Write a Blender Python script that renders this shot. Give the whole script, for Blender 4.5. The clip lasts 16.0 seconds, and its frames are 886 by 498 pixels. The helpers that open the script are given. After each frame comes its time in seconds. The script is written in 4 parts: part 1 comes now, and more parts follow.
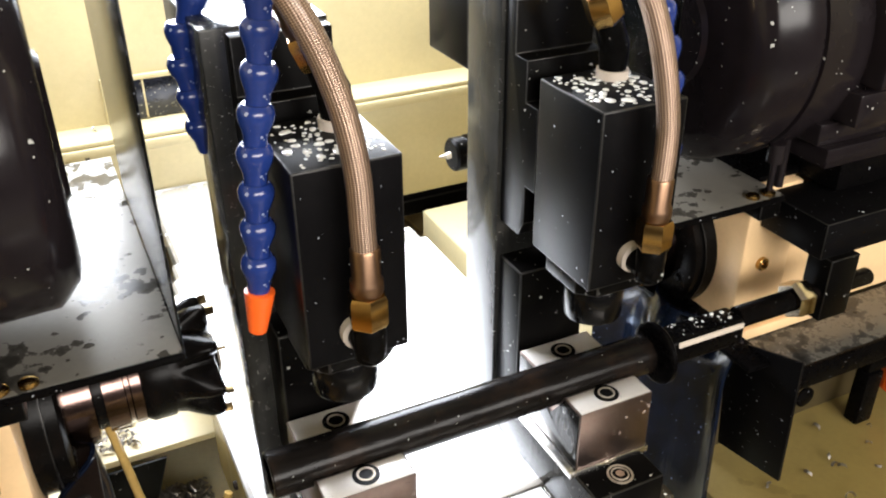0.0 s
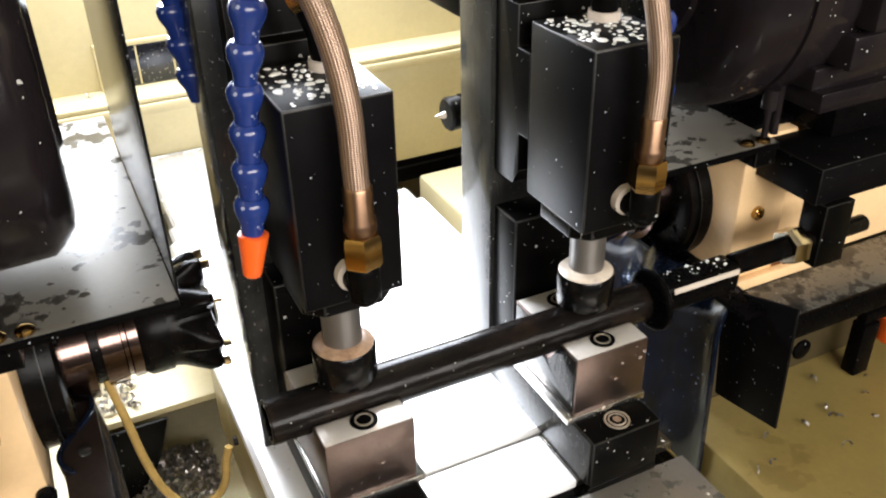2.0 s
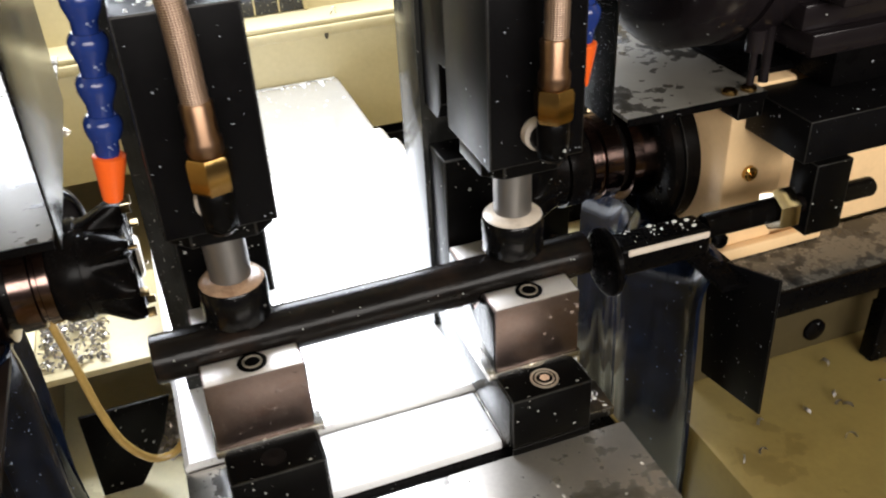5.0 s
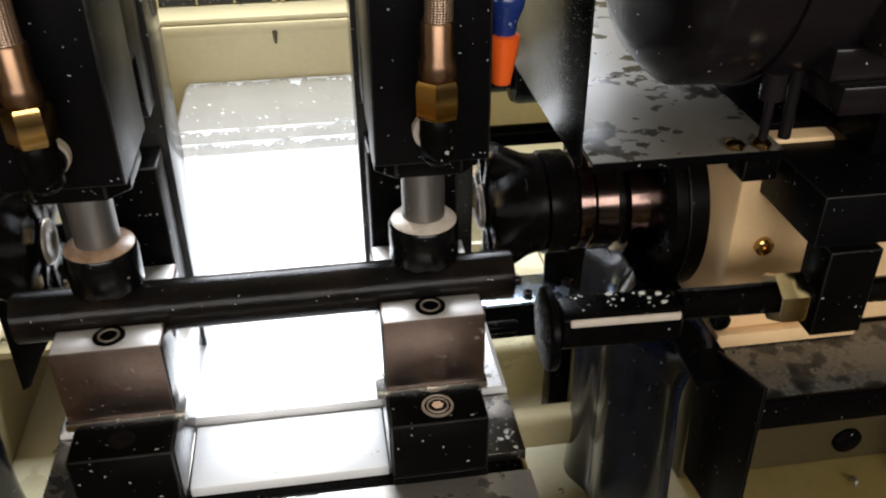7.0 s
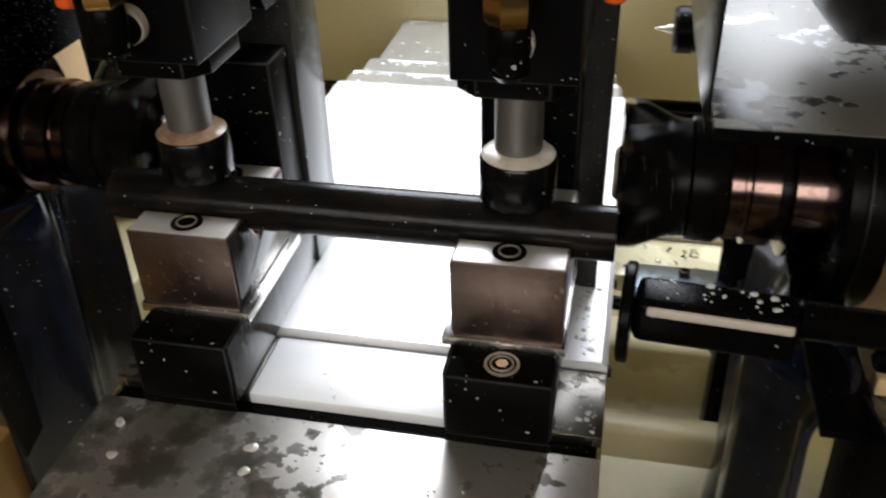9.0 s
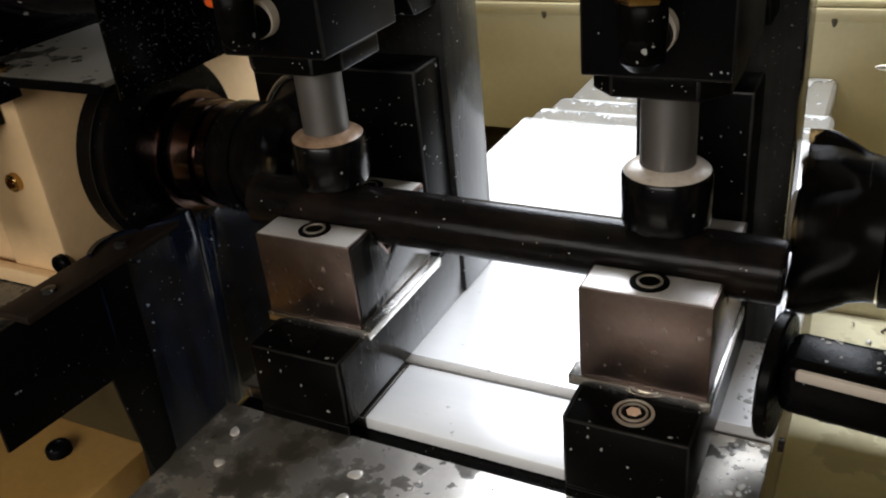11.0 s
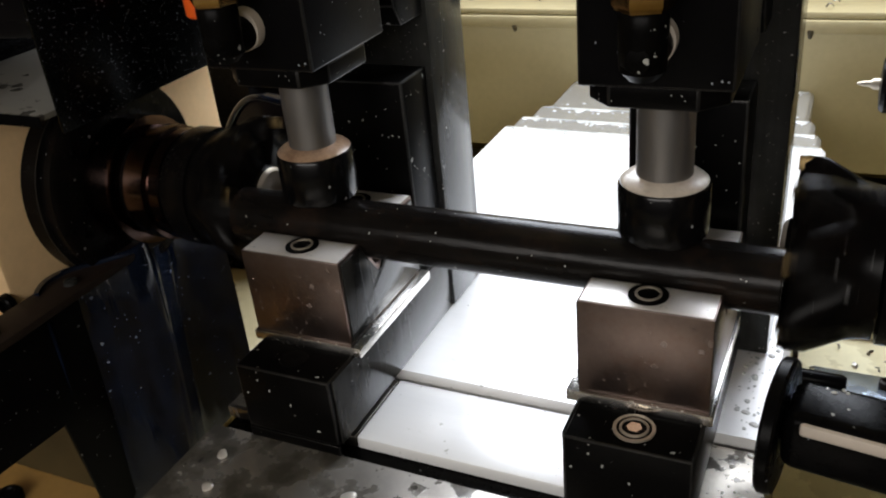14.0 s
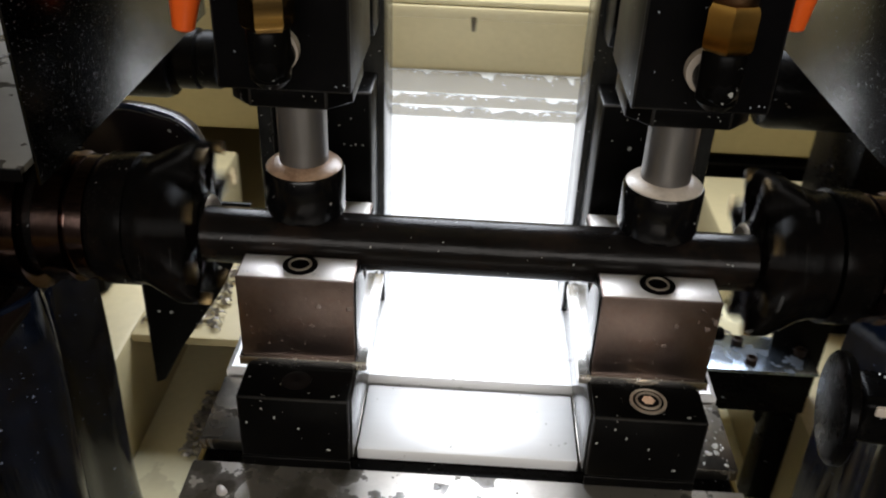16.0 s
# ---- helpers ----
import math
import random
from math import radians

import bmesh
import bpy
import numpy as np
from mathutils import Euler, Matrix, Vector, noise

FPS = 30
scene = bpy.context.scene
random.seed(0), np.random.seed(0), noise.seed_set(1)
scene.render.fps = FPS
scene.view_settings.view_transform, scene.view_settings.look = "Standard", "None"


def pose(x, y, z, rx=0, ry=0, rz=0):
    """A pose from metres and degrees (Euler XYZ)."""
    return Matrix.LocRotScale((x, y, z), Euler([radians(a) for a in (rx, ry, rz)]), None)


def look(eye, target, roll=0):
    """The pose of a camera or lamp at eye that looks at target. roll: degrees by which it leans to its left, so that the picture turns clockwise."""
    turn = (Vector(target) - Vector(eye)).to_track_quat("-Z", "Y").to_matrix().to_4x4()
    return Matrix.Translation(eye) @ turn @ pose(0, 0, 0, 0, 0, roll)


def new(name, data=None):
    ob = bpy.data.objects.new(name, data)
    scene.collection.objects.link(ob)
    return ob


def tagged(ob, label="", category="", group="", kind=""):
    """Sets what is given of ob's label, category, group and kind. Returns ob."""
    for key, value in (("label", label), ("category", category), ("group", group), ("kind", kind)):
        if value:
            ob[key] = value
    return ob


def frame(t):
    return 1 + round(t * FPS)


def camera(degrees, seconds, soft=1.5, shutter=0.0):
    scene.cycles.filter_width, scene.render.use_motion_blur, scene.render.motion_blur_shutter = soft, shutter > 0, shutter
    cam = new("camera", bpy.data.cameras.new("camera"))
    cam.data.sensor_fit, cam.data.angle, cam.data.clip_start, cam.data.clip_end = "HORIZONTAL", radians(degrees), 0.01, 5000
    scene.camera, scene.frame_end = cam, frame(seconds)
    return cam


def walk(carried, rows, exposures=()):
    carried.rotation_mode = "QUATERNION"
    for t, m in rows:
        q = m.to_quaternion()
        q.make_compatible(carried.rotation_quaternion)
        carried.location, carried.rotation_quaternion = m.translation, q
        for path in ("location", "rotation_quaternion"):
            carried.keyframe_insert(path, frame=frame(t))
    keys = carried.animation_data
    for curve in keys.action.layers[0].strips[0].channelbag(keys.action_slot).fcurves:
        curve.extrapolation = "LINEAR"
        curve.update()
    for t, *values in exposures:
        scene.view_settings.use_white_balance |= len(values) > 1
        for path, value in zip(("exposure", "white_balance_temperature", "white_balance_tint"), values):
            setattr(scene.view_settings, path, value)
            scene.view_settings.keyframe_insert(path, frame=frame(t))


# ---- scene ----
# ---- camera and its walk ----
cam = camera(53.80, 16.0, soft=2.0, shutter=0.6)
ROWS = [
    (0.0, -0.2443, -0.4161, 1.4381, 60.26, 0.41, -25.66),
    (0.5, -0.2478, -0.4182, 1.4304, 60.60, 0.62, -26.10),
    (1.0, -0.2479, -0.4211, 1.4263, 60.02, 0.73, -26.16),
    (1.5, -0.2468, -0.4244, 1.4235, 59.31, 0.91, -26.08),
    (2.0, -0.2462, -0.4282, 1.4182, 58.84, 1.15, -26.11),
    (2.5, -0.2485, -0.4330, 1.4095, 58.67, 1.34, -26.26),
    (3.0, -0.2497, -0.4387, 1.3998, 58.77, 1.49, -26.31),
    (3.5, -0.2374, -0.4423, 1.3939, 58.51, 1.50, -25.91),
    (4.0, -0.2116, -0.4432, 1.3867, 57.69, 1.68, -25.30),
    (6.5, 0.0225, -0.3932, 1.3442, 57.40, 2.03, -10.12),
    (7.0, 0.0420, -0.3739, 1.3354, 57.53, 0.30, -8.60),
    (7.5, 0.0517, -0.3606, 1.3244, 56.64, -1.90, -7.02),
    (8.0, 0.0739, -0.3536, 1.3048, 55.71, -0.03, 0.71),
    (8.5, 0.1171, -0.3396, 1.2936, 55.22, 1.02, 7.20),
    (9.0, 0.1543, -0.3171, 1.2830, 56.18, 1.52, 11.62),
    (9.5, 0.1768, -0.2966, 1.2674, 58.74, 4.19, 19.25),
    (10.0, 0.1942, -0.2786, 1.2484, 61.46, 4.59, 23.50),
    (12.5, 0.1884, -0.2384, 1.2259, 61.03, 5.72, 27.28),
    (13.0, 0.1872, -0.2316, 1.2258, 61.48, 5.67, 26.59),
    (13.5, 0.1860, -0.2242, 1.2278, 61.55, 5.71, 25.81),
    (14.0, 0.1787, -0.2231, 1.2304, 61.75, 5.27, 24.37),
    (14.5, 0.1606, -0.2259, 1.2361, 61.56, 4.28, 21.88),
    (15.0, 0.1183, -0.2379, 1.2442, 61.09, 2.27, 16.95),
    (15.5, 0.0602, -0.2473, 1.2553, 59.85, 0.15, 10.74),
    (16.0, -0.0084, -0.2498, 1.2705, 58.22, -1.93, 2.85),
]

walk(cam, [(t, pose(x, y, z, rx, ry, rz)) for t, x, y, z, rx, ry, rz in ROWS],
     exposures=[(0.0, 1.08), (2.0, 1.04), (4.0, 1.03), (6.3, 0.05), (8.0, -0.05), (9.0, -0.3), (10.0, -0.45), (13.0, -0.5), (16.0, -0.45)])

# ---- world and lights ----
world = bpy.data.worlds.new("workshop_air")
scene.world = world
world.use_nodes = True
world.node_tree.nodes["Background"].inputs[0].default_value = (1.0, 0.93, 0.85, 1)
world.node_tree.nodes["Background"].inputs[1].default_value = 0.002


def area_lamp(name, eye, target, sx, sy, watts, colour):
    data = bpy.data.lights.new(name, "AREA")
    data.shape, data.size, data.size_y = "RECTANGLE", sx, sy
    data.energy, data.color = watts, colour
    ob = new(name, data)
    ob.matrix_world = look(eye, target)
    return ob


# the machine's own work light, high at the back of the enclosure
area_lamp("work_light_glow", (0.0, 0.735, 1.46), (0.0, 0.0, 1.12), 0.84, 0.44, 20.5, (0.93, 0.99, 1.10))
# the workshop's ceiling light, behind the operator
area_lamp("ceiling_light_glow", (0.10, -2.6, 2.05), (0.0, 0.0, 1.0), 3.0, 0.9, 70.0, (1.0, 0.95, 0.90))


# ---- materials ----
def ramp(nt, fac, stops):
    n = nt.nodes.new("ShaderNodeValToRGB")
    els = n.color_ramp.elements
    els[0].position, els[0].color = stops[0][0], (*stops[0][1], 1)
    els[1].position, els[1].color = stops[-1][0], (*stops[-1][1], 1)
    for p, c in stops[1:-1]:
        e = els.new(p)
        e.color = (*c, 1)
    nt.links.new(fac, n.inputs[0])
    return n.outputs[0]


def grey(v):
    return (v, v, v)


def math_node(nt, op, a, b=None, clamp=False):
    n = nt.nodes.new("ShaderNodeMath")
    n.operation, n.use_clamp = op, clamp
    for i, v in enumerate((a, b)):
        if v is None:
            continue
        if isinstance(v, (int, float)):
            n.inputs[i].default_value = v
        else:
            nt.links.new(v, n.inputs[i])
    return n.outputs[0]


def mix_col(nt, fac, a, b, blend="MIX"):
    n = nt.nodes.new("ShaderNodeMix")
    n.data_type, n.blend_type = "RGBA", blend
    for sock, v in ((n.inputs[0], fac), (n.inputs[6], a), (n.inputs[7], b)):
        if isinstance(v, (int, float)):
            sock.default_value = v
        elif isinstance(v, tuple):
            sock.default_value = (*v, 1)
        else:
            nt.links.new(v, sock)
    return n.outputs[2]


def noise_tex(nt, coords, scale, detail=4.0, rough=0.55, stretch=None, seed=0.0):
    m = nt.nodes.new("ShaderNodeMapping")
    m.inputs["Location"].default_value = (seed, seed * 0.7, seed * 1.3)
    m.inputs["Scale"].default_value = stretch or (1, 1, 1)
    nt.links.new(coords, m.inputs[0])
    n = nt.nodes.new("ShaderNodeTexNoise")
    n.inputs["Scale"].default_value, n.inputs["Detail"].default_value, n.inputs["Roughness"].default_value = scale, detail, rough
    nt.links.new(m.outputs[0], n.inputs["Vector"])
    return n.outputs[0]


def drop_mask(nt, coords, scale, size, share, seed=0.0):
    """Round drops: 1 at a drop's middle, 0 outside; share of the cells hold one."""
    m = nt.nodes.new("ShaderNodeMapping")
    m.inputs["Location"].default_value = (seed, seed, seed)
    nt.links.new(coords, m.inputs[0])
    v = nt.nodes.new("ShaderNodeTexVoronoi")
    v.inputs["Scale"].default_value = scale
    v.inputs["Randomness"].default_value = 1.0
    # uneven outlines
    wob = nt.nodes.new("ShaderNodeTexNoise")
    wob.inputs["Scale"].default_value = scale * 1.3
    wob.inputs["Detail"].default_value = 2.0
    nt.links.new(m.outputs[0], wob.inputs["Vector"])
    shift = nt.nodes.new("ShaderNodeVectorMath")
    shift.operation = "MULTIPLY_ADD"
    nt.links.new(wob.outputs["Color"], shift.inputs[0])
    shift.inputs[1].default_value = (0.9 / scale, 0.9 / scale, 0.9 / scale)
    nt.links.new(m.outputs[0], shift.inputs[2])
    nt.links.new(shift.outputs[0], v.inputs["Vector"])
    sep = nt.nodes.new("ShaderNodeSeparateColor")
    nt.links.new(v.outputs["Color"], sep.inputs[0])
    limit = math_node(nt, "MULTIPLY", sep.outputs[1], size)
    inside = math_node(nt, "SUBTRACT", limit, v.outputs["Distance"])
    inside = math_node(nt, "MULTIPLY", inside, 9.0 / size, True)
    keep = math_node(nt, "LESS_THAN", sep.outputs[0], share)
    return math_node(nt, "MULTIPLY", inside, keep)


def surface(name, colour, rough=0.5, metal=0.0, vary=0.25, scale=40.0, grain=400.0, bump=0.15, stretch=None,
            drops=0.0, drop_scale=330.0, drop_colour=(0.62, 0.62, 0.58), wet=0.0, wet_scale=26.0, wet_colour=(0.05, 0.05, 0.05),
            wet_at=0.60, wet_shift=None, rust=0.0, rust_colour=(0.20, 0.09, 0.04), coat=0.0, spec=0.5):
    m = bpy.data.materials.new(name)
    m.use_nodes = True
    nt = m.node_tree
    p = nt.nodes["Principled BSDF"]
    tc = nt.nodes.new("ShaderNodeTexCoord")
    co = tc.outputs["Object"]
    big = noise_tex(nt, co, scale, 5.0, 0.6, None, 3.1)
    fine = noise_tex(nt, co, grain, 3.0, 0.6, stretch, 1.7)
    lo, hi = tuple(c * (1 - vary) for c in colour), tuple(min(1, c * (1 + vary)) for c in colour)
    col = mix_col(nt, ramp(nt, big, [(0.3, grey(0)), (0.7, grey(1))]), lo, hi)
    col = mix_col(nt, 0.35, col, ramp(nt, fine, [(0.3, lo), (0.7, hi)]))
    rgh = math_node(nt, "ADD", math_node(nt, "MULTIPLY", math_node(nt, "SUBTRACT", big, 0.5), 0.35 * rough), rough, True)
    rgh = math_node(nt, "ADD", rgh, math_node(nt, "MULTIPLY", math_node(nt, "SUBTRACT", fine, 0.5), 0.25 * rough), True)
    met = metal
    height = math_node(nt, "MULTIPLY", fine, bump)
    if rust:
        stain = ramp(nt, noise_tex(nt, co, scale * 0.8, 6.0, 0.7, None, 8.8), [(0.5, grey(0)), (0.72, grey(rust))])
        col = mix_col(nt, stain, col, rust_colour)
    if wet:
        # an oily film in islands with sharp rims
        zone = math_node(nt, "MULTIPLY", math_node(nt, "SUBTRACT", noise_tex(nt, co, wet_scale * 0.28, 2.0, 0.5, (1, 1, 0.2), 9.1), 0.5), 0.9)
        if wet_shift:
            # the film lies on one side of the middle and thins out across it
            sx = nt.nodes.new("ShaderNodeSeparateXYZ")
            nt.links.new(co, sx.inputs[0])
            zone = math_node(nt, "SUBTRACT", zone, math_node(nt, "MULTIPLY", math_node(nt, "ADD", sx.outputs[0], wet_shift[0]), wet_shift[1]))
        film = ramp(nt, math_node(nt, "ADD", noise_tex(nt, co, wet_scale, 5.0, 0.55, (1, 1, 0.2), 5.5), zone), [(wet_at, grey(0)), (wet_at + 0.025, grey(0.75 * wet)), (wet_at + 0.15, grey(wet))])
        col = mix_col(nt, film, col, wet_colour)
        rgh = mix_col(nt, film, rgh, grey(0.14))
        height = math_node(nt, "ADD", height, math_node(nt, "MULTIPLY", film, 0.12))
        met = math_node(nt, "MULTIPLY", math_node(nt, "SUBTRACT", 1.0, film), metal)
    if drops:
        a = drop_mask(nt, co, drop_scale, 0.42, drops, 2.2)
        b = drop_mask(nt, co, drop_scale * 2.3, 0.42, drops * 0.8, 7.7)
        d = math_node(nt, "MAXIMUM", a, b)
        col = mix_col(nt, math_node(nt, "MULTIPLY", d, 0.8), col, drop_colour)
        rgh = mix_col(nt, d, rgh, grey(0.06))
        height = math_node(nt, "ADD", height, math_node(nt, "MULTIPLY", d, 1.6))
        if metal:
            met = math_node(nt, "MULTIPLY", math_node(nt, "SUBTRACT", 1.0, d), met)
    nt.links.new(col, p.inputs["Base Color"])
    nt.links.new(rgh, p.inputs["Roughness"])
    if isinstance(met, (int, float)):
        p.inputs["Metallic"].default_value = met
    else:
        nt.links.new(met, p.inputs["Metallic"])
    p.inputs["Coat Weight"].default_value = coat
    p.inputs["Coat Roughness"].default_value = 0.08
    p.inputs["Specular IOR Level"].default_value = spec
    bn = nt.nodes.new("ShaderNodeBump")
    bn.inputs["Strength"].default_value = 0.55
    bn.inputs["Distance"].default_value = 0.0012
    nt.links.new(height, bn.inputs["Height"])
    nt.links.new(bn.outputs[0], p.inputs["Normal"])
    return m


CREAM = surface("cream_paint", (0.517, 0.442, 0.255), 0.42, 0.0, 0.10, 6.0, 120.0, 0.08, rust=0.14, rust_colour=(0.22, 0.15, 0.06))
# cream with low shade darkened into its base; only the blotches are dirt
CREAM_DIRTY_SHADED = surface("dirty_shaded_cream_paint", (0.27, 0.20, 0.065), 0.4, 0.0, 0.14, 9.0, 140.0, 0.1, wet=0.4, wet_scale=18.0,
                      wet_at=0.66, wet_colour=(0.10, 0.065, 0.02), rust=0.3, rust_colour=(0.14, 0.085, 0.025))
TAN = surface("oily_tan_paint", (0.50, 0.29, 0.085), 0.32, 0.0, 0.14, 9.0, 140.0, 0.1, rust=0.4, rust_colour=(0.26, 0.13, 0.035))
# wet cream whose base is lightened to hold the lamp's gloss
CREAM_WET_LIT = surface("wet_lit_cream_paint", (0.86, 0.80, 0.55), 0.22, 0.0, 0.08, 9.0, 140.0, 0.08, wet=0.35, wet_scale=22.0, wet_at=0.62, wet_colour=(0.34, 0.26, 0.12), coat=0.5)
PEACH = surface("peach_casting_paint", (0.82, 0.57, 0.31), 0.35, 0.0, 0.07, 22.0, 200.0, 0.1, rust=0.12)
BLACK = surface("black_oxide_steel", (0.0024, 0.0022, 0.0021), 0.32, 0.0, 0.35, 30.0, 500.0, 0.08, spec=0.05, drops=0.028, drop_scale=300.0, drop_colour=(0.45, 0.45, 0.42))
BLACK_WET = surface("black_steel_with_drops", (0.0032, 0.0030, 0.0033), 0.36, 0.0, 0.35, 30.0, 500.0, 0.08, spec=0.05, drops=0.022, drop_scale=330.0, drop_colour=(0.4, 0.42, 0.46))
BLACK_PLAIN = surface("black_paint", (0.0022, 0.0020, 0.0021), 0.28, 0.0, 0.3, 25.0, 300.0, 0.1, spec=0.045, drops=0.012, drop_scale=330.0, drop_colour=(0.35, 0.36, 0.38))
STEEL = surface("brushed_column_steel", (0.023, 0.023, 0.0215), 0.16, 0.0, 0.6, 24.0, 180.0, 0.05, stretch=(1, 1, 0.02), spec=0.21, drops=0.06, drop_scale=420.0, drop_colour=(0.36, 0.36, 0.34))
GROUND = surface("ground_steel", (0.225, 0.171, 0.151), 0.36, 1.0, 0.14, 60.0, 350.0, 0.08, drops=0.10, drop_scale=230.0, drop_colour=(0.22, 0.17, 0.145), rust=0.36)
# near-black base holds the dark reflection of inner faces; the film is oil
INNER = surface("oily_steel_dark_reflection", (0.019, 0.0185, 0.017), 0.18, 0.0, 0.7, 30.0, 200.0, 0.10, stretch=(1, 1, 0.06), wet=0.85, wet_scale=70.0, wet_at=0.54, wet_colour=(0.007, 0.0065, 0.006), spec=0.20, drops=0.06, drop_scale=190.0, drop_colour=(0.12, 0.12, 0.11))
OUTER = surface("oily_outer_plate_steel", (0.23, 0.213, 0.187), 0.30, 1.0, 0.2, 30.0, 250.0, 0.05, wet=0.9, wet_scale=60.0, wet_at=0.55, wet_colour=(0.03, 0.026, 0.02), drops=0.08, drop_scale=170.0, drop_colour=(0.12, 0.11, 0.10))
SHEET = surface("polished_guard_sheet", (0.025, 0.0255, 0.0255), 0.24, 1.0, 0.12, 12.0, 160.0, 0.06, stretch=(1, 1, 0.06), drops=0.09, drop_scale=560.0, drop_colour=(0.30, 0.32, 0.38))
# steel made near-white and barely metallic, so the lamp's glare is in its colour
COVER = surface("cover_steel_with_glare", (0.95, 0.95, 0.945), 0.34, 0.22, 0.04, 12.0, 220.0, 0.05, stretch=(0.08, 1, 1), drops=0.02, drop_scale=240.0)
PLATE = surface("wet_steel_plate", (0.50, 0.47, 0.43), 0.30, 0.7, 0.14, 14.0, 260.0, 0.06, wet=0.95, wet_scale=58.0, wet_at=0.52, wet_colour=(0.060, 0.054, 0.044), wet_shift=(0.0, 0.7),
                drops=0.08, drop_scale=150.0, drop_colour=(0.05, 0.045, 0.04))
GUARD = surface("guard_plate_steel", (0.135, 0.126, 0.108), 0.42, 0.12, 0.12, 16.0, 220.0, 0.03, wet=0.95, wet_scale=64.0, wet_at=0.585, wet_colour=(0.02, 0.018, 0.015), drops=0.07, drop_scale=95.0, drop_colour=(0.02, 0.018, 0.015), spec=0.14)
TUBE = surface("mill_scale_steel", (0.0060, 0.0050, 0.0044), 0.22, 0.0, 0.5, 42.0, 300.0, 0.28, stretch=(0.15, 1, 1), rust=0.55, rust_colour=(0.028, 0.016, 0.010), spec=0.12, drops=0.010, drop_scale=330.0)
ROD = surface("chromed_rod", (0.24, 0.23, 0.225), 0.40, 0.85, 0.06, 20.0, 300.0, 0.03, stretch=(1, 1, 0.08))
BRASS = surface("zinc_yellow_brass", (0.50, 0.31, 0.11), 0.20, 1.0, 0.08, 60.0, 400.0, 0.03)
COPPER = surface("crimped_ferrule", (0.24, 0.145, 0.09), 0.34, 1.0, 0.1, 60.0, 400.0, 0.05)
BLUE = surface("blue_hose_plastic", (0.012, 0.030, 0.155), 0.22, 0.0, 0.15, 40.0, 300.0, 0.05, drops=0.04, drop_scale=330.0, drop_colour=(0.3, 0.35, 0.5))
ORANGE = surface("orange_nozzle_plastic", (0.80, 0.115, 0.015), 0.3, 0.0, 0.08, 50.0, 300.0, 0.05)
RUBBER = surface("dark_blue_rubber", (0.0048, 0.0080, 0.0175), 0.15, 0.0, 0.8, 60.0, 110.0, 0.9, stretch=(1, 1, 0.07), spec=0.85, drops=0.035, drop_scale=300.0, drop_colour=(0.25, 0.29, 0.38))
MOTOR = surface("dark_motor_paint", (0.0110, 0.0085, 0.0095), 0.20, 0.0, 0.25, 10.0, 60.0, 0.35, spec=0.2, drops=0.014, drop_scale=230.0)
SPINDLE = surface("bronze_tinted_spindle", (0.135, 0.090, 0.078), 0.15, 1.0, 0.4, 50.0, 300.0, 0.05)
CUTTER = surface("dark_cutter_steel", (0.0032, 0.0028, 0.0026), 0.26, 0.0, 0.4, 60.0, 400.0, 0.15, spec=0.065, rust=0.4, rust_colour=(0.012, 0.007, 0.005), drops=0.012, drop_scale=330.0, drop_colour=(0.3, 0.3, 0.3))
CARBIDE = surface("gold_carbide_insert", (0.12, 0.085, 0.04), 0.30, 1.0, 0.2, 200.0, 500.0, 0.05)
SCREW = surface("zinc_screw_steel", (0.48, 0.42, 0.34), 0.42, 0.6, 0.2, 200.0, 500.0, 0.05)
WHITE_RING = surface("white_sealing_ring", (0.55, 0.48, 0.41), 0.4, 0.0, 0.1, 80.0, 300.0, 0.05)
BLUE_STEEL = surface("blued_sensor_plate", (0.30, 0.36, 0.44), 0.25, 1.0, 0.2, 50.0, 300.0, 0.05, wet=0.5, wet_scale=60.0, wet_colour=(0.05, 0.05, 0.05))
DARK_GAP = surface("dark_window_glass", (0.012, 0.014, 0.025), 0.15, 0.0, 0.4, 60.0, 300.0, 0.1, drops=0.3, drop_scale=160.0, drop_colour=(0.35, 0.35, 0.3))
SHOP = surface("workshop_wall_paint", (0.35, 0.33, 0.30), 0.6, 0.0, 0.15, 1.5, 30.0, 0.1)
CLEAR = surface("amber_clear_hose", (0.38, 0.25, 0.08), 0.15, 0.0, 0.2, 80.0, 300.0, 0.05, coat=0.6)
COOLANT = surface("milky_coolant", (0.62, 0.63, 0.61), 0.05, 0.0, 0.1, 90.0, 300.0, 0.02, coat=1.0)
# pale base carries the lamp's reflection on the vee tops; also colours the blots
VEE_TOP = surface("ground_top_with_shine", (0.80, 0.76, 0.72), 0.36, 0.5, 0.06, 30.0, 350.0, 0.04, drops=0.03, drop_scale=300.0)
GLOSS = surface("wet_black_pad_steel", (0.0030, 0.0028, 0.0030), 0.20, 0.0, 0.3, 60.0, 400.0, 0.05, spec=0.22, drops=0.03, drop_scale=260.0, drop_colour=(0.5, 0.5, 0.48))
GREASE = surface("pale_grease", (0.62, 0.54, 0.45), 0.30, 0.0, 0.2, 90.0, 400.0, 0.2, rust=0.35, rust_colour=(0.30, 0.17, 0.09))
BROWN_GREASE = surface("brown_grease", (0.34, 0.22, 0.14), 0.30, 0.0, 0.4, 120.0, 400.0, 0.3, rust=0.7, rust_colour=(0.13, 0.06, 0.03))
SHELF = surface("oily_shelf_steel", (0.15, 0.145, 0.13), 0.28, 0.5, 0.2, 16.0, 220.0, 0.05, wet=0.95, wet_scale=58.0, wet_at=0.52, wet_colour=(0.008, 0.0075, 0.007), drops=0.06, drop_scale=120.0, drop_colour=(0.01, 0.01, 0.009), spec=0.3)
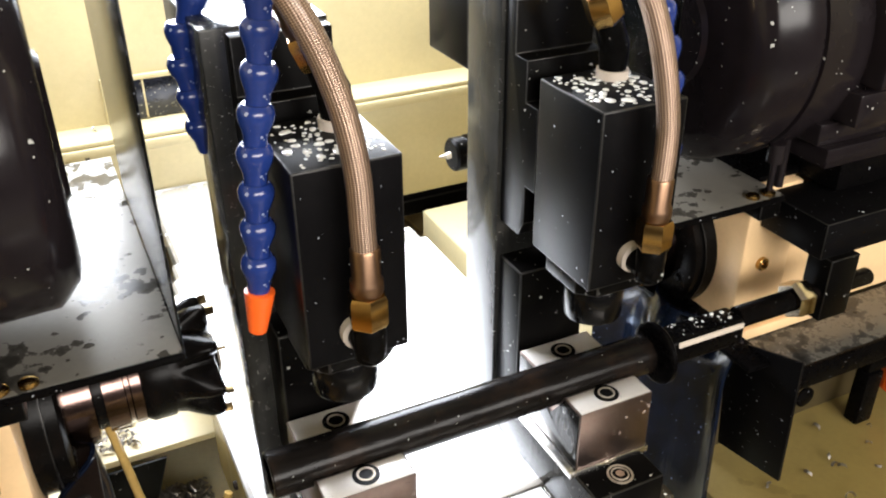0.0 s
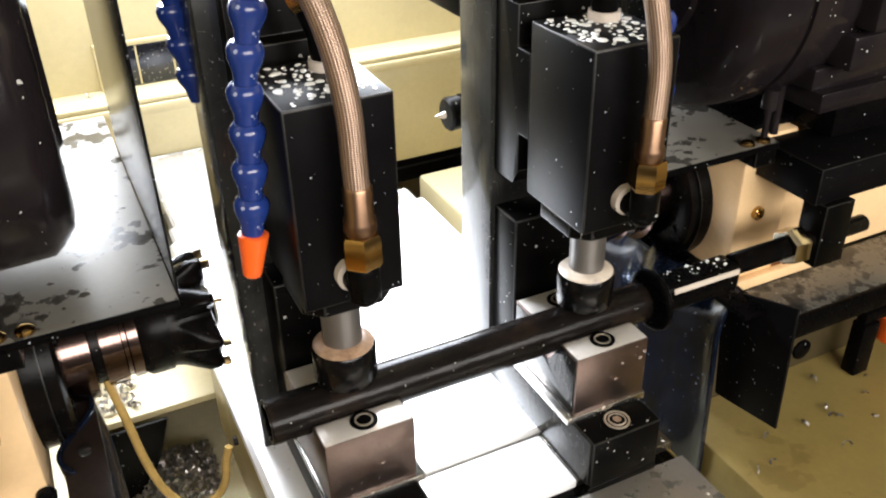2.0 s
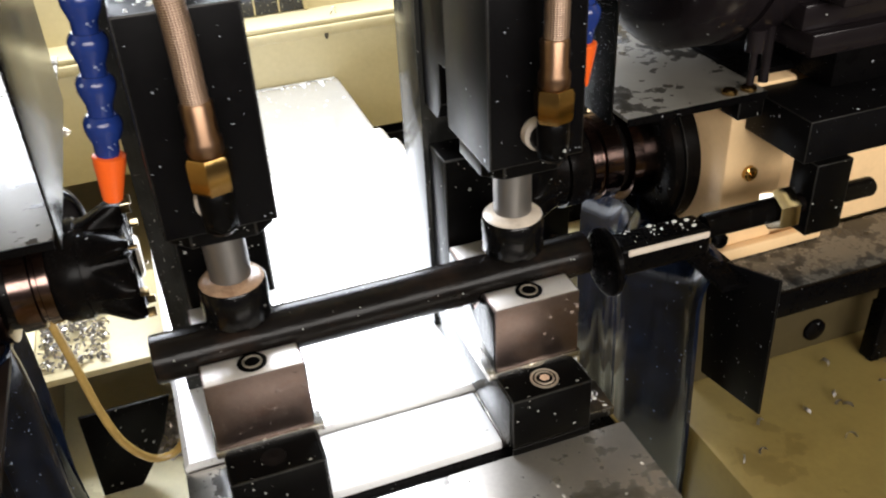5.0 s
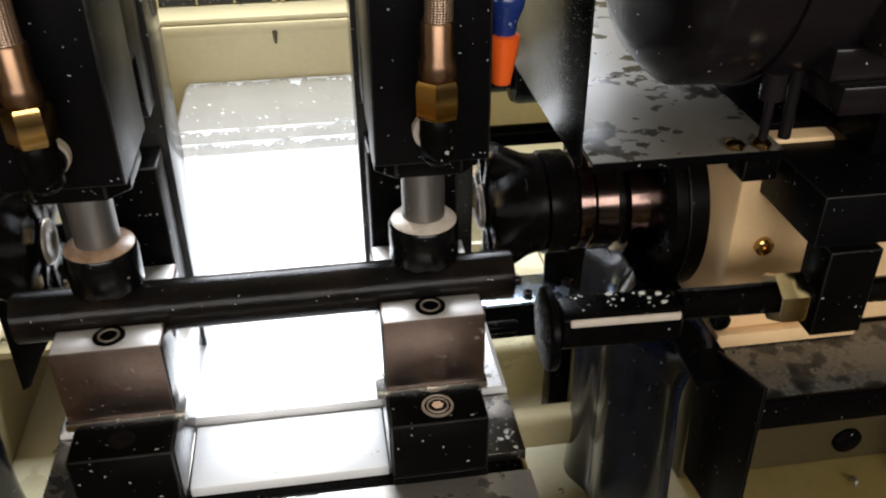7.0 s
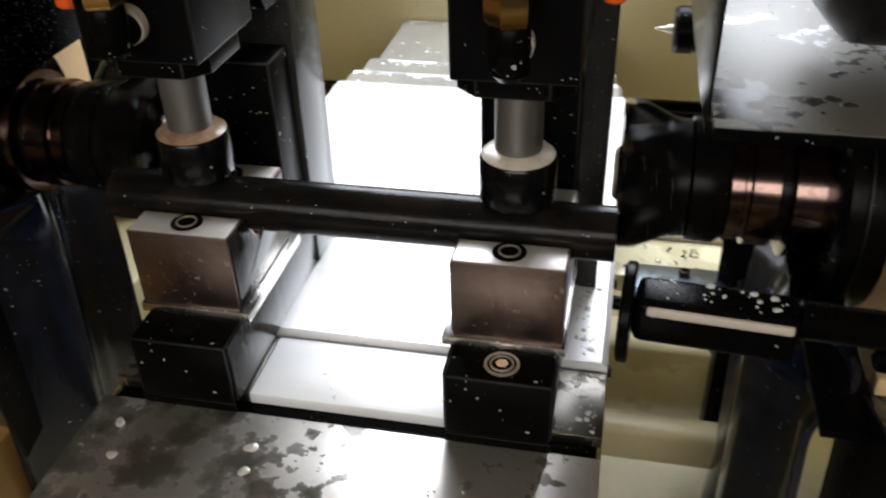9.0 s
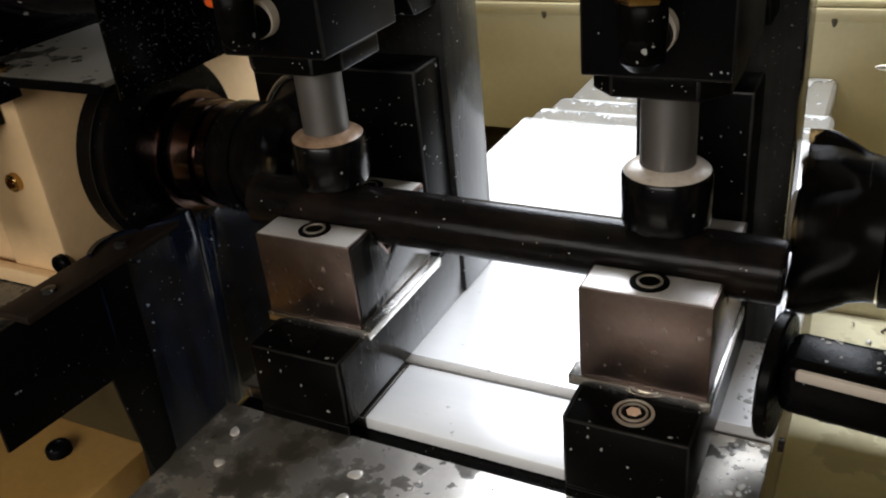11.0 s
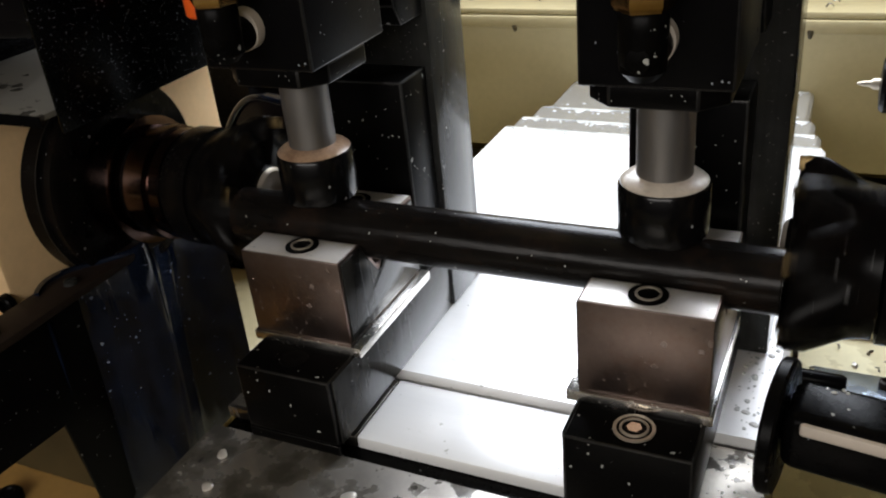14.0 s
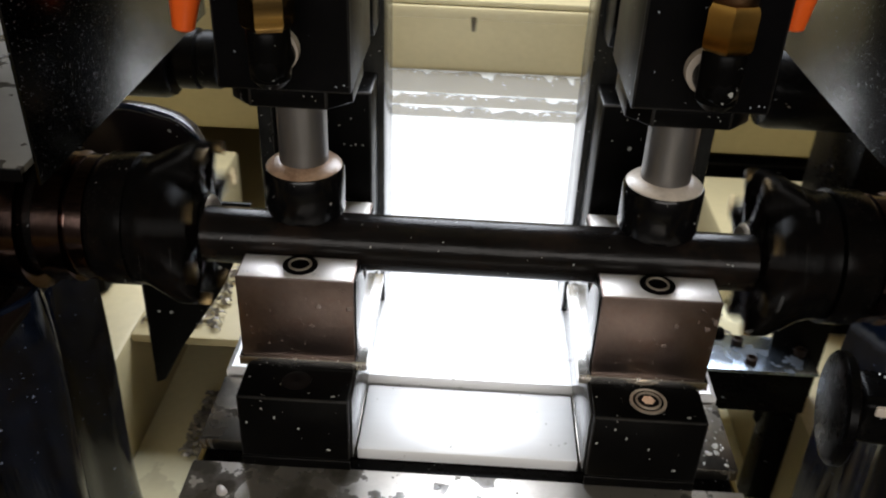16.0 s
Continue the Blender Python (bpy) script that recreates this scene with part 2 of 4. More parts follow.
# the same steel, greyer, for the leaves beyond the painted glare
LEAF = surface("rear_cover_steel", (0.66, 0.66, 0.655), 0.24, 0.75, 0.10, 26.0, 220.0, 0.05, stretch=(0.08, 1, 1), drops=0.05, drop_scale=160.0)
# dark brown that holds the shade under the shelf; also colours the dried drips
BROWN = surface("shade_dark_brown_paint", (0.055, 0.042, 0.02), 0.35, 0.0, 0.3, 9.0, 140.0, 0.1, rust=0.3, rust_colour=(0.03, 0.02, 0.01))
EDGE = surface("worn_bright_edge", (0.018, 0.017, 0.016), 0.40, 0.6, 0.8, 60.0, 500.0, 0.05)
DULL = surface("oily_dark_screw_steel", (0.020, 0.014, 0.011), 0.42, 0.0, 0.3, 200.0, 500.0, 0.05, spec=0.08)
CHIPS = surface("steel_swarf", (0.34, 0.32, 0.30), 0.35, 0.9, 0.5, 200.0, 500.0, 0.2)
NUT = surface("bright_plated_nut", (0.62, 0.54, 0.42), 0.16, 1.0, 0.15, 120.0, 400.0, 0.04)
SHIM = surface("bright_wet_shim_steel", (0.55, 0.53, 0.50), 0.26, 1.0, 0.2, 90.0, 350.0, 0.15, drops=0.12, drop_scale=260.0, drop_colour=(0.2, 0.19, 0.18))


def braid_material():
    m = bpy.data.materials.new("braided_hose")
    m.use_nodes = True
    nt = m.node_tree
    p = nt.nodes["Principled BSDF"]
    uv = nt.nodes.new("ShaderNodeUVMap")
    sep = nt.nodes.new("ShaderNodeSeparateXYZ")
    nt.links.new(uv.outputs[0], sep.inputs[0])
    a = math_node(nt, "ADD", math_node(nt, "MULTIPLY", sep.outputs[0], 26.0), math_node(nt, "MULTIPLY", sep.outputs[1], 760.0))
    b = math_node(nt, "SUBTRACT", math_node(nt, "MULTIPLY", sep.outputs[0], 26.0), math_node(nt, "MULTIPLY", sep.outputs[1], 760.0))
    wa = math_node(nt, "SINE", math_node(nt, "MULTIPLY", a, math.pi))
    wb = math_node(nt, "SINE", math_node(nt, "MULTIPLY", b, math.pi))
    weave = math_node(nt, "ADD", math_node(nt, "MULTIPLY", math_node(nt, "MULTIPLY", wa, wb), 0.5), 0.5)
    col = ramp(nt, weave, [(0.15, (0.16, 0.10, 0.075)), (0.6, (0.36, 0.25, 0.18)), (1.0, (0.55, 0.41, 0.31))])
    nt.links.new(col, p.inputs["Base Color"])
    p.inputs["Metallic"].default_value = 0.75
    p.inputs["Roughness"].default_value = 0.32
    p.inputs["Coat Weight"].default_value = 0.4
    bn = nt.nodes.new("ShaderNodeBump")
    bn.inputs["Strength"].default_value, bn.inputs["Distance"].default_value = 0.6, 0.0006
    nt.links.new(weave, bn.inputs["Height"])
    nt.links.new(bn.outputs[0], p.inputs["Normal"])
    return m


BRAID = braid_material()


# ---- mesh helpers ----
AX = {"x": 0, "y": 1, "z": 2}


def bx(x0, x1, y0, y1, z0, z1, bevel=0.0008, bm=None, seg=2):
    """A box between those sides, with rounded edges."""
    own = bmesh.new()
    bmesh.ops.create_cube(own, size=1.0)
    for v in own.verts:
        v.co = Vector((x0 if v.co.x < 0 else x1, y0 if v.co.y < 0 else y1, z0 if v.co.z < 0 else z1))
    if bevel:
        bmesh.ops.bevel(own, geom=own.edges[:], offset=bevel, segments=seg, affect="EDGES", profile=0.5, material=1)
    return own if bm is None else join(bm, own)


def join(bm, other):
    me = bpy.data.meshes.new("joined")
    other.to_mesh(me)
    other.free()
    bm.from_mesh(me)
    bpy.data.meshes.remove(me)
    return bm


def lathe(axis, centre, profile, n=40, bm=None, turn=0.0):
    """Turns (place along the axis, radius) round an axis through centre."""
    own = bmesh.new()
    k = AX[axis]
    i, j = [q for q in range(3) if q != k]
    rings = []
    for a, r in profile:
        ring = []
        for s in range(n):
            w = 2 * math.pi * s / n + turn
            co = [0.0, 0.0, 0.0]
            co[k] = a
            co[i], co[j] = centre[i] + r * math.cos(w), centre[j] + r * math.sin(w)
            ring.append(own.verts.new(co))
        rings.append(ring)
    for p, q in zip(rings, rings[1:]):
        for s in range(n):
            own.faces.new((p[s], p[(s + 1) % n], q[(s + 1) % n], q[s]))
    own.faces.new(rings[0])
    own.faces.new(rings[-1])
    bmesh.ops.recalc_face_normals(own, faces=own.faces[:])
    return own if bm is None else join(bm, own)


def prism(axis, points, a0, a1, bevel=0.0, bm=None):
    """A polygon in the plane across the axis (its two other coordinates in order), drawn out from a0 to a1."""
    own = bmesh.new()
    k = AX[axis]
    i, j = [q for q in range(3) if q != k]
    ends = []
    for a in (a0, a1):
        row = []
        for u, v in points:
            co = [0.0, 0.0, 0.0]
            co[k], co[i], co[j] = a, u, v
            row.append(own.verts.new(co))
        ends.append(row)
    own.faces.new(ends[0])
    own.faces.new(ends[1])
    n = len(points)
    for s in range(n):
        own.faces.new((ends[0][s], ends[0][(s + 1) % n], ends[1][(s + 1) % n], ends[1][s]))
    bmesh.ops.recalc_face_normals(own, faces=own.faces[:])
    if bevel:
        bmesh.ops.bevel(own, geom=own.edges[:], offset=bevel, segments=2, affect="EDGES", profile=0.5, material=1)
    return own if bm is None else join(bm, own)


def smooth_path(points, steps=8):
    pts = [Vector(p) for p in points]
    pts = [2 * pts[0] - pts[1]] + pts + [2 * pts[-1] - pts[-2]]
    out = []
    for a, b, c, d in zip(pts, pts[1:], pts[2:], pts[3:]):
        for s in range(steps):
            t = s / steps
            out.append(0.5 * ((2 * b) + (c - a) * t + (2 * a - 5 * b + 4 * c - d) * t * t + (3 * b - a - 3 * c + d) * t ** 3))
    out.append(pts[-2])
    return out


def sweep(points, radius, n=20, steps=8, bm=None):
    """A round hose along a smooth line, with its length and girth as UV."""
    own = bmesh.new()
    uv = own.loops.layers.uv.new("UVMap")
    path = smooth_path(points, steps)
    side = Vector((0.3, 1, 0.1)).normalized()
    rings, run, length = [], [], 0.0
    for k, p in enumerate(path):
        way = (path[min(k + 1, len(path) - 1)] - path[max(k - 1, 0)]).normalized()
        side = (side - way * side.dot(way)).normalized()
        up = way.cross(side)
        length += (p - path[k - 1]).length if k else 0.0
        run.append(length)
        rings.append([own.verts.new(p + radius * (math.cos(2 * math.pi * s / n) * side + math.sin(2 * math.pi * s / n) * up)) for s in range(n)])
    for k in range(len(rings) - 1):
        for s in range(n):
            f = own.faces.new((rings[k][s], rings[k][(s + 1) % n], rings[k + 1][(s + 1) % n], rings[k + 1][s]))
            for loop, (u, v) in zip(f.loops, ((s / n, run[k]), ((s + 1) / n, run[k]), ((s + 1) / n, run[k + 1]), (s / n, run[k + 1]))):
                loop[uv].uv = (u, v)
    own.faces.new(rings[0][::-1])
    own.faces.new(rings[-1])
    bmesh.ops.recalc_face_normals(own, faces=own.faces[:])
    return own if bm is None else join(bm, own)


def placed(bm, m):
    bm.transform(m)
    return bm


def mesh_of(name, bm, material, shade=38):
    me = bpy.data.meshes.new(name)
    bm.to_mesh(me)
    bm.free()
    me.materials.append(material)
    if material in (BLACK, BLACK_WET, GLOSS):
        me.materials.append(EDGE)   # bevels worn bright
    for p in me.polygons:
        p.use_smooth = True
    me.set_sharp_from_angle(angle=radians(shade))
    return me


def thing(name, at, label, category, group=""):
    ob = new(name)
    ob.empty_display_size = 0.02
    ob.location = at
    return tagged(ob, label, category, group)


def part(name, bm, material, parent, label=""):
    """Links a mesh, drawn in the place's own metres, under a thing or a part that stands unturned."""
    base = Vector(parent.location)
    if parent.parent is not None:
        base += Vector(parent.parent.location)
    bm.transform(Matrix.Translation(-base))
    ob = new(name, mesh_of(name, bm, material))
    ob.parent = parent
    if label:
        ob["label"] = label
    return ob


def structure(name, bm, material, label, category="structure"):
    return tagged(new(name, mesh_of(name, bm, material)), label, category, kind="structure")


def cap_screw(parent, x, y, z, r=0.0085, name="cap_screw", rim=True):
    """A socket cap screw: a raised black disc for the shade round it and a head with a hex socket, with a bright rim or
    none; z is the surface.
    """
    head = [(z - 0.002, r * 0.70), (z + 0.0009, r * 0.70), (z + 0.0013, r * 0.66), (z + 0.0013, r * 0.60), (z - 0.0002, r * 0.58)]
    if rim:
        bm = lathe("z", (x, y, 0), head, 36)
        lathe("z", (x, y, 0), [(z - 0.002, r), (z + 0.0007, r), (z + 0.0007, r * 0.84), (z - 0.002, r * 0.82)], 36, bm)
    else:
        bm = lathe("z", (x, y, 0), [(z - 0.002, r * 0.74), (z + 0.0010, r * 0.74), (z + 0.0010, r * 0.60), (z - 0.002, r * 0.58)], 36)
    ob = part(name, bm, SCREW, parent, "zinc socket cap screw in its counterbore")
    # no recess is cut: a black disc on the surface paints its shade
    gap = lathe("z", (x, y, 0), [(z - 0.002, r * (0.9 if rim else 1.1)), (z + 0.0003, r * (0.9 if rim else 1.1))], 28)
    part("counterbore_shade", gap, BLACK_PLAIN, ob)
    if rim:
        part("hex_socket", lathe("z", (x, y, 0), [(z - 0.002, r * 0.40), (z + 0.0011, r * 0.38), (z + 0.0011, r * 0.05)], 6), NUT, ob)
    return ob


def hex_nut(axis, centre, a0, a1, af, bm=None, turn=0.0):
    r = af / math.sqrt(3)
    c = (a1 - a0) * 0.12
    return lathe(axis, centre, [(a0, r * 0.90), (a0 + c, r), (a1 - c, r), (a1, r * 0.90)], 6, bm, turn)


carried = []   # what rides on the saddle


def rides(ob):
    carried.append(ob)
    return ob


# ---- the setting: machine enclosure and workshop ----
structure("wall_back_lower", bx(-0.75, 0.75, 0.80, 0.83, 0.79, 0.968, 0.002), CREAM, "cream painted lower back wall of the machine enclosure", "wall")
structure("wall_back_upper", bx(-0.75, 0.75, 0.855, 0.88, 0.975, 1.95, 0), CREAM, "cream painted upper back wall of the machine enclosure", "wall")
ledge = bx(-0.75, 0.75, 0.792, 0.856, 0.968, 0.976, 0.0025)
bx(-0.75, 0.75, 0.789, 0.80, 0.952, 0.9675, 0.003, ledge)
structure("trim_ledge", ledge, CREAM, "cream painted sheet metal ledge along the back wall", "ledge")
for k, (x, d) in enumerate(((-0.21, 0.004), (-0.012, 0.014), (0.13, 0.005))):
    drip = thing("coolant_drip", (x, 0.789, 0.952 - d), "brown dried coolant drip under the wall ledge", "drip", "drips under the ledge")
    part("drop", lathe("z", (x, 0.7905, 0), [(0.9515 - d, 0.0006), (0.9530 - d, 0.0020), (0.9545, 0.0038), (0.9565, 0.0030)], 12), BROWN, drip)
structure("wall_back_far", bx(-0.75, 0.75, 1.15, 1.18, 0.0, 0.98, 0), CREAM_DIRTY_SHADED, "dirty cream wall behind the chip trough, shade in its paint", "wall")
structure("wall_west", bx(-0.78, -0.75, -0.40, 1.18, 0.0, 1.95, 0), CREAM, "cream painted side wall of the machine enclosure", "wall")
structure("wall_east", bx(0.75, 0.78, -0.40, 1.18, 0.0, 1.95, 0), CREAM, "cream painted side wall of the machine enclosure", "wall")
structure("ceiling", bx(-0.78, 0.78, -0.15, 1.18, 1.95, 1.98, 0), CREAM, "cream painted roof of the machine enclosure", "ceiling")
pan = bx(-0.125, 0.75, -0.36, 1.15, 0.60, 0.63, 0)
bx(-0.75, -0.312, -0.36, 1.15, 0.60, 0.63, 0, pan)
bx(-0.312, -0.125, 0.553, 1.15, 0.60, 0.63, 0, pan)
bx(-0.312, -0.125, -0.36, -0.10, 0.60, 0.63, 0, pan)
structure("floor_pan", pan, CREAM, "oily cream chip pan under the machine", "floor")
structure("front_sill", bx(-0.75, 0.75, -0.40, -0.36, 0.0, 0.90, 0.004), CREAM, "cream painted front sill of the machine enclosure", "sill")
structure("workshop_floor", bx(-4, 4, -4.5, 3, -0.05, 0, 0), SHOP, "grey workshop floor", "floor")
structure("workshop_wall_south", bx(-4, 4, -4.6, -4.5, 0, 3.4, 0), SHOP, "grey workshop wall", "wall")
structure("workshop_wall_north", bx(-4, 4, 3.0, 3.1, 0, 3.4, 0), SHOP, "grey workshop wall", "wall")
structure("workshop_wall_east", bx(4, 4.1, -4.5, 3, 0, 3.4, 0), SHOP, "grey workshop wall", "wall")
structure("workshop_wall_west", bx(-4.1, -4, -4.5, 3, 0, 3.4, 0), SHOP, "grey workshop wall", "wall")
structure("workshop_ceiling", bx(-4, 4, -4.5, 3, 3.4, 3.5, 0), SHOP, "grey workshop ceiling", "ceiling")


def back_window(x0, x1):
    w = thing("back_window", ((x0 + x1) / 2, 0.85, 0.98), "dark splashed slot window in the cream back wall", "window", "slot windows")
    part("pane", bx(x0, x1, 0.850, 0.8545, 0.9775, 1.035, 0.001), DARK_GAP, w)
    rim = bx(x0 - 0.006, x1 + 0.006, 0.846, 0.854, 1.036, 1.043, 0.001)
    bx(x0 - 0.006, x0 - 0.0005, 0.846, 0.854, 0.9765, 1.0355, 0.001, rim)
    bx(x1 + 0.0005, x1 + 0.006, 0.846, 0.854, 0.9765, 1.0355, 0.001, rim)
    part("window_frame", rim, CREAM, w)
    for k in range(1, 3):
        x = x0 + (x1 - x0) * k / 3
        part("divider", bx(x - 0.0012, x + 0.0012, 0.8465, 0.8500, 0.9768, 1.0355, 0.0005), CREAM, w)


back_window(-0.165, -0.014)
back_window(0.004, 0.112)

fixture = thing("work_light", (0.0, 0.74, 1.47), "flat white work light under the enclosure roof", "lamp")
fb = bx(-0.43, 0.43, -0.23, 0.23, 0.004, 0.03, 0.003)
part("housing", placed(fb, look((0.0, 0.735, 1.46), (0.0, 0.0, 1.12))), CREAM, fixture)


# ---- machine bed ----
bed = thing("machine_bed", (0, 0.3, 0.63), "cream painted cast machine bed with side platforms", "machine bed")
part("centre_way", bx(-0.125, 0.125, -0.28, 0.80, 0.63, 0.845, 0.004), CREAM_DIRTY_SHADED, bed)
for s in (-1, 1):
    inner = 0.285 if s > 0 else 0.312
    a, b = sorted((s * inner, s * 0.74))
    part("side_platform", bx(a, b, 0.2405, 0.78, 0.63, 0.768, 0.006), CREAM, bed)
    # right platform's paint is darkened for the weaker light there
    part("front_platform", bx(a, b, -0.28, 0.24, 0.63, 0.768, 0.004), CREAM_DIRTY_SHADED if s > 0 else TAN, bed, "oily front platform, tan on the left, darkened for shade on the right")
    a, b = sorted((s * 0.125, s * inner))
    if s > 0:
        part("cross_rib", bx(a, b, 0.240, 0.268, 0.690, 0.730, 0.009, None, 4), CREAM, bed)
        part("cross_ledge", bx(a, b - 0.001, 0.415, 0.488, 0.7620, 0.7690, 0.002), CREAM_WET_LIT, bed)
        part("ledge_back", bx(a, b - 0.001, 0.4885, 0.4960, 0.6950, 0.7840, 0.002), CREAM_WET_LIT, bed)
        part("pit_floor", bx(a, b, -0.28, 0.52, 0.63, 0.636, 0.001), CREAM_WET_LIT, bed)
    else:
        part("cross_ledge", bx(a, b, 0.380, 0.560, 0.7605, 0.7695, 0.002), CREAM, bed)
        # the shade under the ledge is in this wall's darker colour
        part("pit_back", bx(a, b, 0.553, 0.559, 0.63, 0.7600, 0.001), CREAM_DIRTY_SHADED, bed)
        part("pit_floor", bx(a, b, -0.10, 0.552, 0.570, 0.6550, 0.002), CREAM_WET_LIT, bed)
rail = thing("drip_rail", (0.4, 0.85, 0.73), "black rail covered with coolant drops", "rail")
part("bar", bx(0.15, 0.72, 0.84, 0.87, 0.727, 0.757, 0.003), BLACK_WET, rail)
foot = thing("foot_block", (0.40, 0.97, 0.63), "cream cast foot block with a cap screw", "block")
part("block", bx(0.345, 0.46, 0.90, 1.05, 0.63, 0.642, 0.003), CREAM, foot)
cap_screw(foot, 0.405, 0.975, 0.6425, 0.012)


# ---- saddle: what carries the tube ----
def drops_on(x0, x1, y0, y1, z, n, r0, r1, seed):
    """Flat, uneven drops of liquid that lie on a level face."""
    rnd = random.Random(seed)
    bm = bmesh.new()
    taken = []
    for _ in range(n * 4):
        r = r0 + (r1 - r0) * rnd.random() ** 2.5
        x, y = rnd.uniform(x0 + r, x1 - r), rnd.uniform(y0 + r, y1 - r)
        if any((x - p) ** 2 + (y - q) ** 2 < (r + w) ** 2 for p, q, w in taken):
            continue
        taken.append((x, y, r))
        if len(taken) >= n:
            break
        k, ph, el, tilt = 12, rnd.uniform(0, 6.28), rnd.uniform(0.75, 1.0), rnd.uniform(0, 3.1)
        rings = []
        for f, h in ((1.0, -0.0002), (0.93, 0.22), (0.6, 0.42)):
            ring = []
            for i in range(k):
                w = 2 * math.pi * i / k
                rr = r * f * (1 + 0.16 * math.sin(2 * w + ph) + 0.09 * math.sin(3 * w + 2 * ph))
                u, v = rr * math.cos(w), rr * math.sin(w) * el
                ring.append(bm.verts.new((x + u * math.cos(tilt) - v * math.sin(tilt), y + u * math.sin(tilt) + v * math.cos(tilt), z + min(h * r, 0.0011 * max(h, 0) / 0.42) if h > 0 else z - 0.0002)))
            rings.append(ring)
        for p, q in zip(rings, rings[1:]):
            for i in range(k):
                bm.faces.new((p[i], p[(i + 1) % k], q[(i + 1) % k], q[i]))
        bm.faces.new(rings[-1])
    return bm


def saddle():
    t = rides(thing("saddle_table", (0, 0, 0.845), "steel saddle table wet with coolant", "machine table"))
    part("base_plate", bx(-0.160, 0.160, -0.29, 0.24, 0.847, 0.879, 0.002), BLACK_PLAIN, t)
    part("front_plate", bx(-0.163, 0.163, -0.29, -0.027, 0.8795, 0.885, 0.001), PLATE, t, "steel front plate with oily puddles")
    for s in (-1, 1):
        part("side_skirt", bx(*sorted((s * 0.1602, s * 0.1632)), -0.10, 0.30, 0.790, 0.8790, 0.001), CREAM_DIRTY_SHADED, t, "stained side skirt")
        for y in (0.09, 0.20):
            part("skirt_screw", lathe("x", (0, y, 0.852), [(s * 0.1632, 0.0045), (s * 0.1665, 0.0043), (s * 0.1668, 0.002)], 16), DULL, t)
    tagged(part("oil_film", drops_on(-0.155, 0.155, -0.28, -0.033, 0.885, 60, 0.0010, 0.0055, 5), VEE_TOP, t, "pale wet blots"), kind="stuff")
    part("dog_rod", lathe("x", (0, 0.163, 0.860), [(0.1602, 0.0058), (0.1960, 0.0058), (0.1985, 0.0042)], 20), BLACK_PLAIN, t, "black round dog rod")
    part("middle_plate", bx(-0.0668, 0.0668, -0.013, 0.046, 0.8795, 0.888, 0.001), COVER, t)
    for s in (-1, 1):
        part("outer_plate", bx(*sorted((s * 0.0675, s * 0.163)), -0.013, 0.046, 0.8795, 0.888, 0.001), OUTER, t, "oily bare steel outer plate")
    tagged(part("coolant_bead", drops_on(0.137, 0.162, -0.012, 0.045, 0.888, 34, 0.0006, 0.0026, 31), COOLANT, t, "clear coolant drops on the outer plate"), kind="stuff")


def wet_fringe(x0, x1, y, z, seed, reach):
    """A film of liquid along an edge, with tongues that run forward."""
    rnd = random.Random(seed)
    bm = bmesh.new()
    n = 90
    ph = [rnd.uniform(0, 6.28) for _ in range(4)]
    tongues = [(rnd.uniform(x0, x1), rnd.uniform(0.002, 0.006), reach * rnd.uniform(0.4, 1.0)) for _ in range(5)]
    rows = []
    for i in range(n + 1):
        x = x0 + (x1 - x0) * i / n
        u = i / n * 6.28
        w = 0.0035 + 0.002 * math.sin(3 * u + ph[0]) + 0.0016 * math.sin(7 * u + ph[1]) + 0.001 * math.sin(17 * u + ph[2])
        for c, r, d in tongues:
            w += d * math.exp(-((x - c) / r) ** 4)
        w = max(w, 0.0006)
        rows.append([bm.verts.new((x, y, z)), bm.verts.new((x, y, z + 0.0008)), bm.verts.new((x, y - w * 0.8, z + 0.0008)), bm.verts.new((x, y - w, z))])
    for p, q in zip(rows, rows[1:]):
        for k in range(4):
            bm.faces.new((p[k], p[(k + 1) % 4], q[(k + 1) % 4], q[k]))
    bm.faces.new(rows[0])
    bm.faces.new(rows[-1])
    bmesh.ops.recalc_face_normals(bm, faces=bm.faces[:])
    return bm


def cover_leaf(y0, y1, half, top, moving):
    t = thing("way_cover_leaf", (0, y0, top - 0.03), "polished steel leaf of a telescopic way cover", "way cover", "telescopic way cover")
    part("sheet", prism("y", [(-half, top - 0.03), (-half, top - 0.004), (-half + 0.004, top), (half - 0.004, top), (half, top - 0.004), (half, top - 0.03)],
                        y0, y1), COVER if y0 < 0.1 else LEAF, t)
    tagged(part("edge_bead", drops_on(-half + 0.008, half - 0.008, y1 - 0.016, y1 - 0.001, top, 45, 0.0006, 0.0040, int(y1 * 1000)), COOLANT, t, "coolant beads along the rear edge"), kind="stuff")
    tagged(part("scattered_bead", drops_on(-half + 0.008, half - 0.008, y0 + 0.01, y1 - 0.02, top, 40, 0.0006, 0.0022, int(y1 * 1000) + 1), COOLANT, t, "scattered coolant drops"), kind="stuff")
    if y0 < 0.1:
        tagged(part("side_bead", drops_on(0.137, half - 0.004, y0 + 0.004, y0 + 0.12, top, 60, 0.0006, 0.0030, 77), COOLANT, t, "dense coolant drops beside the vee block"), kind="stuff")
    part("coolant_film", wet_fringe(-half + 0.006, half - 0.006, y1 - 0.0005, top + 0.0002, int(y1 * 900), 0.012 if moving else 0.026), COOLANT, t, "white coolant film with runs")
    if moving:
        rides(t)


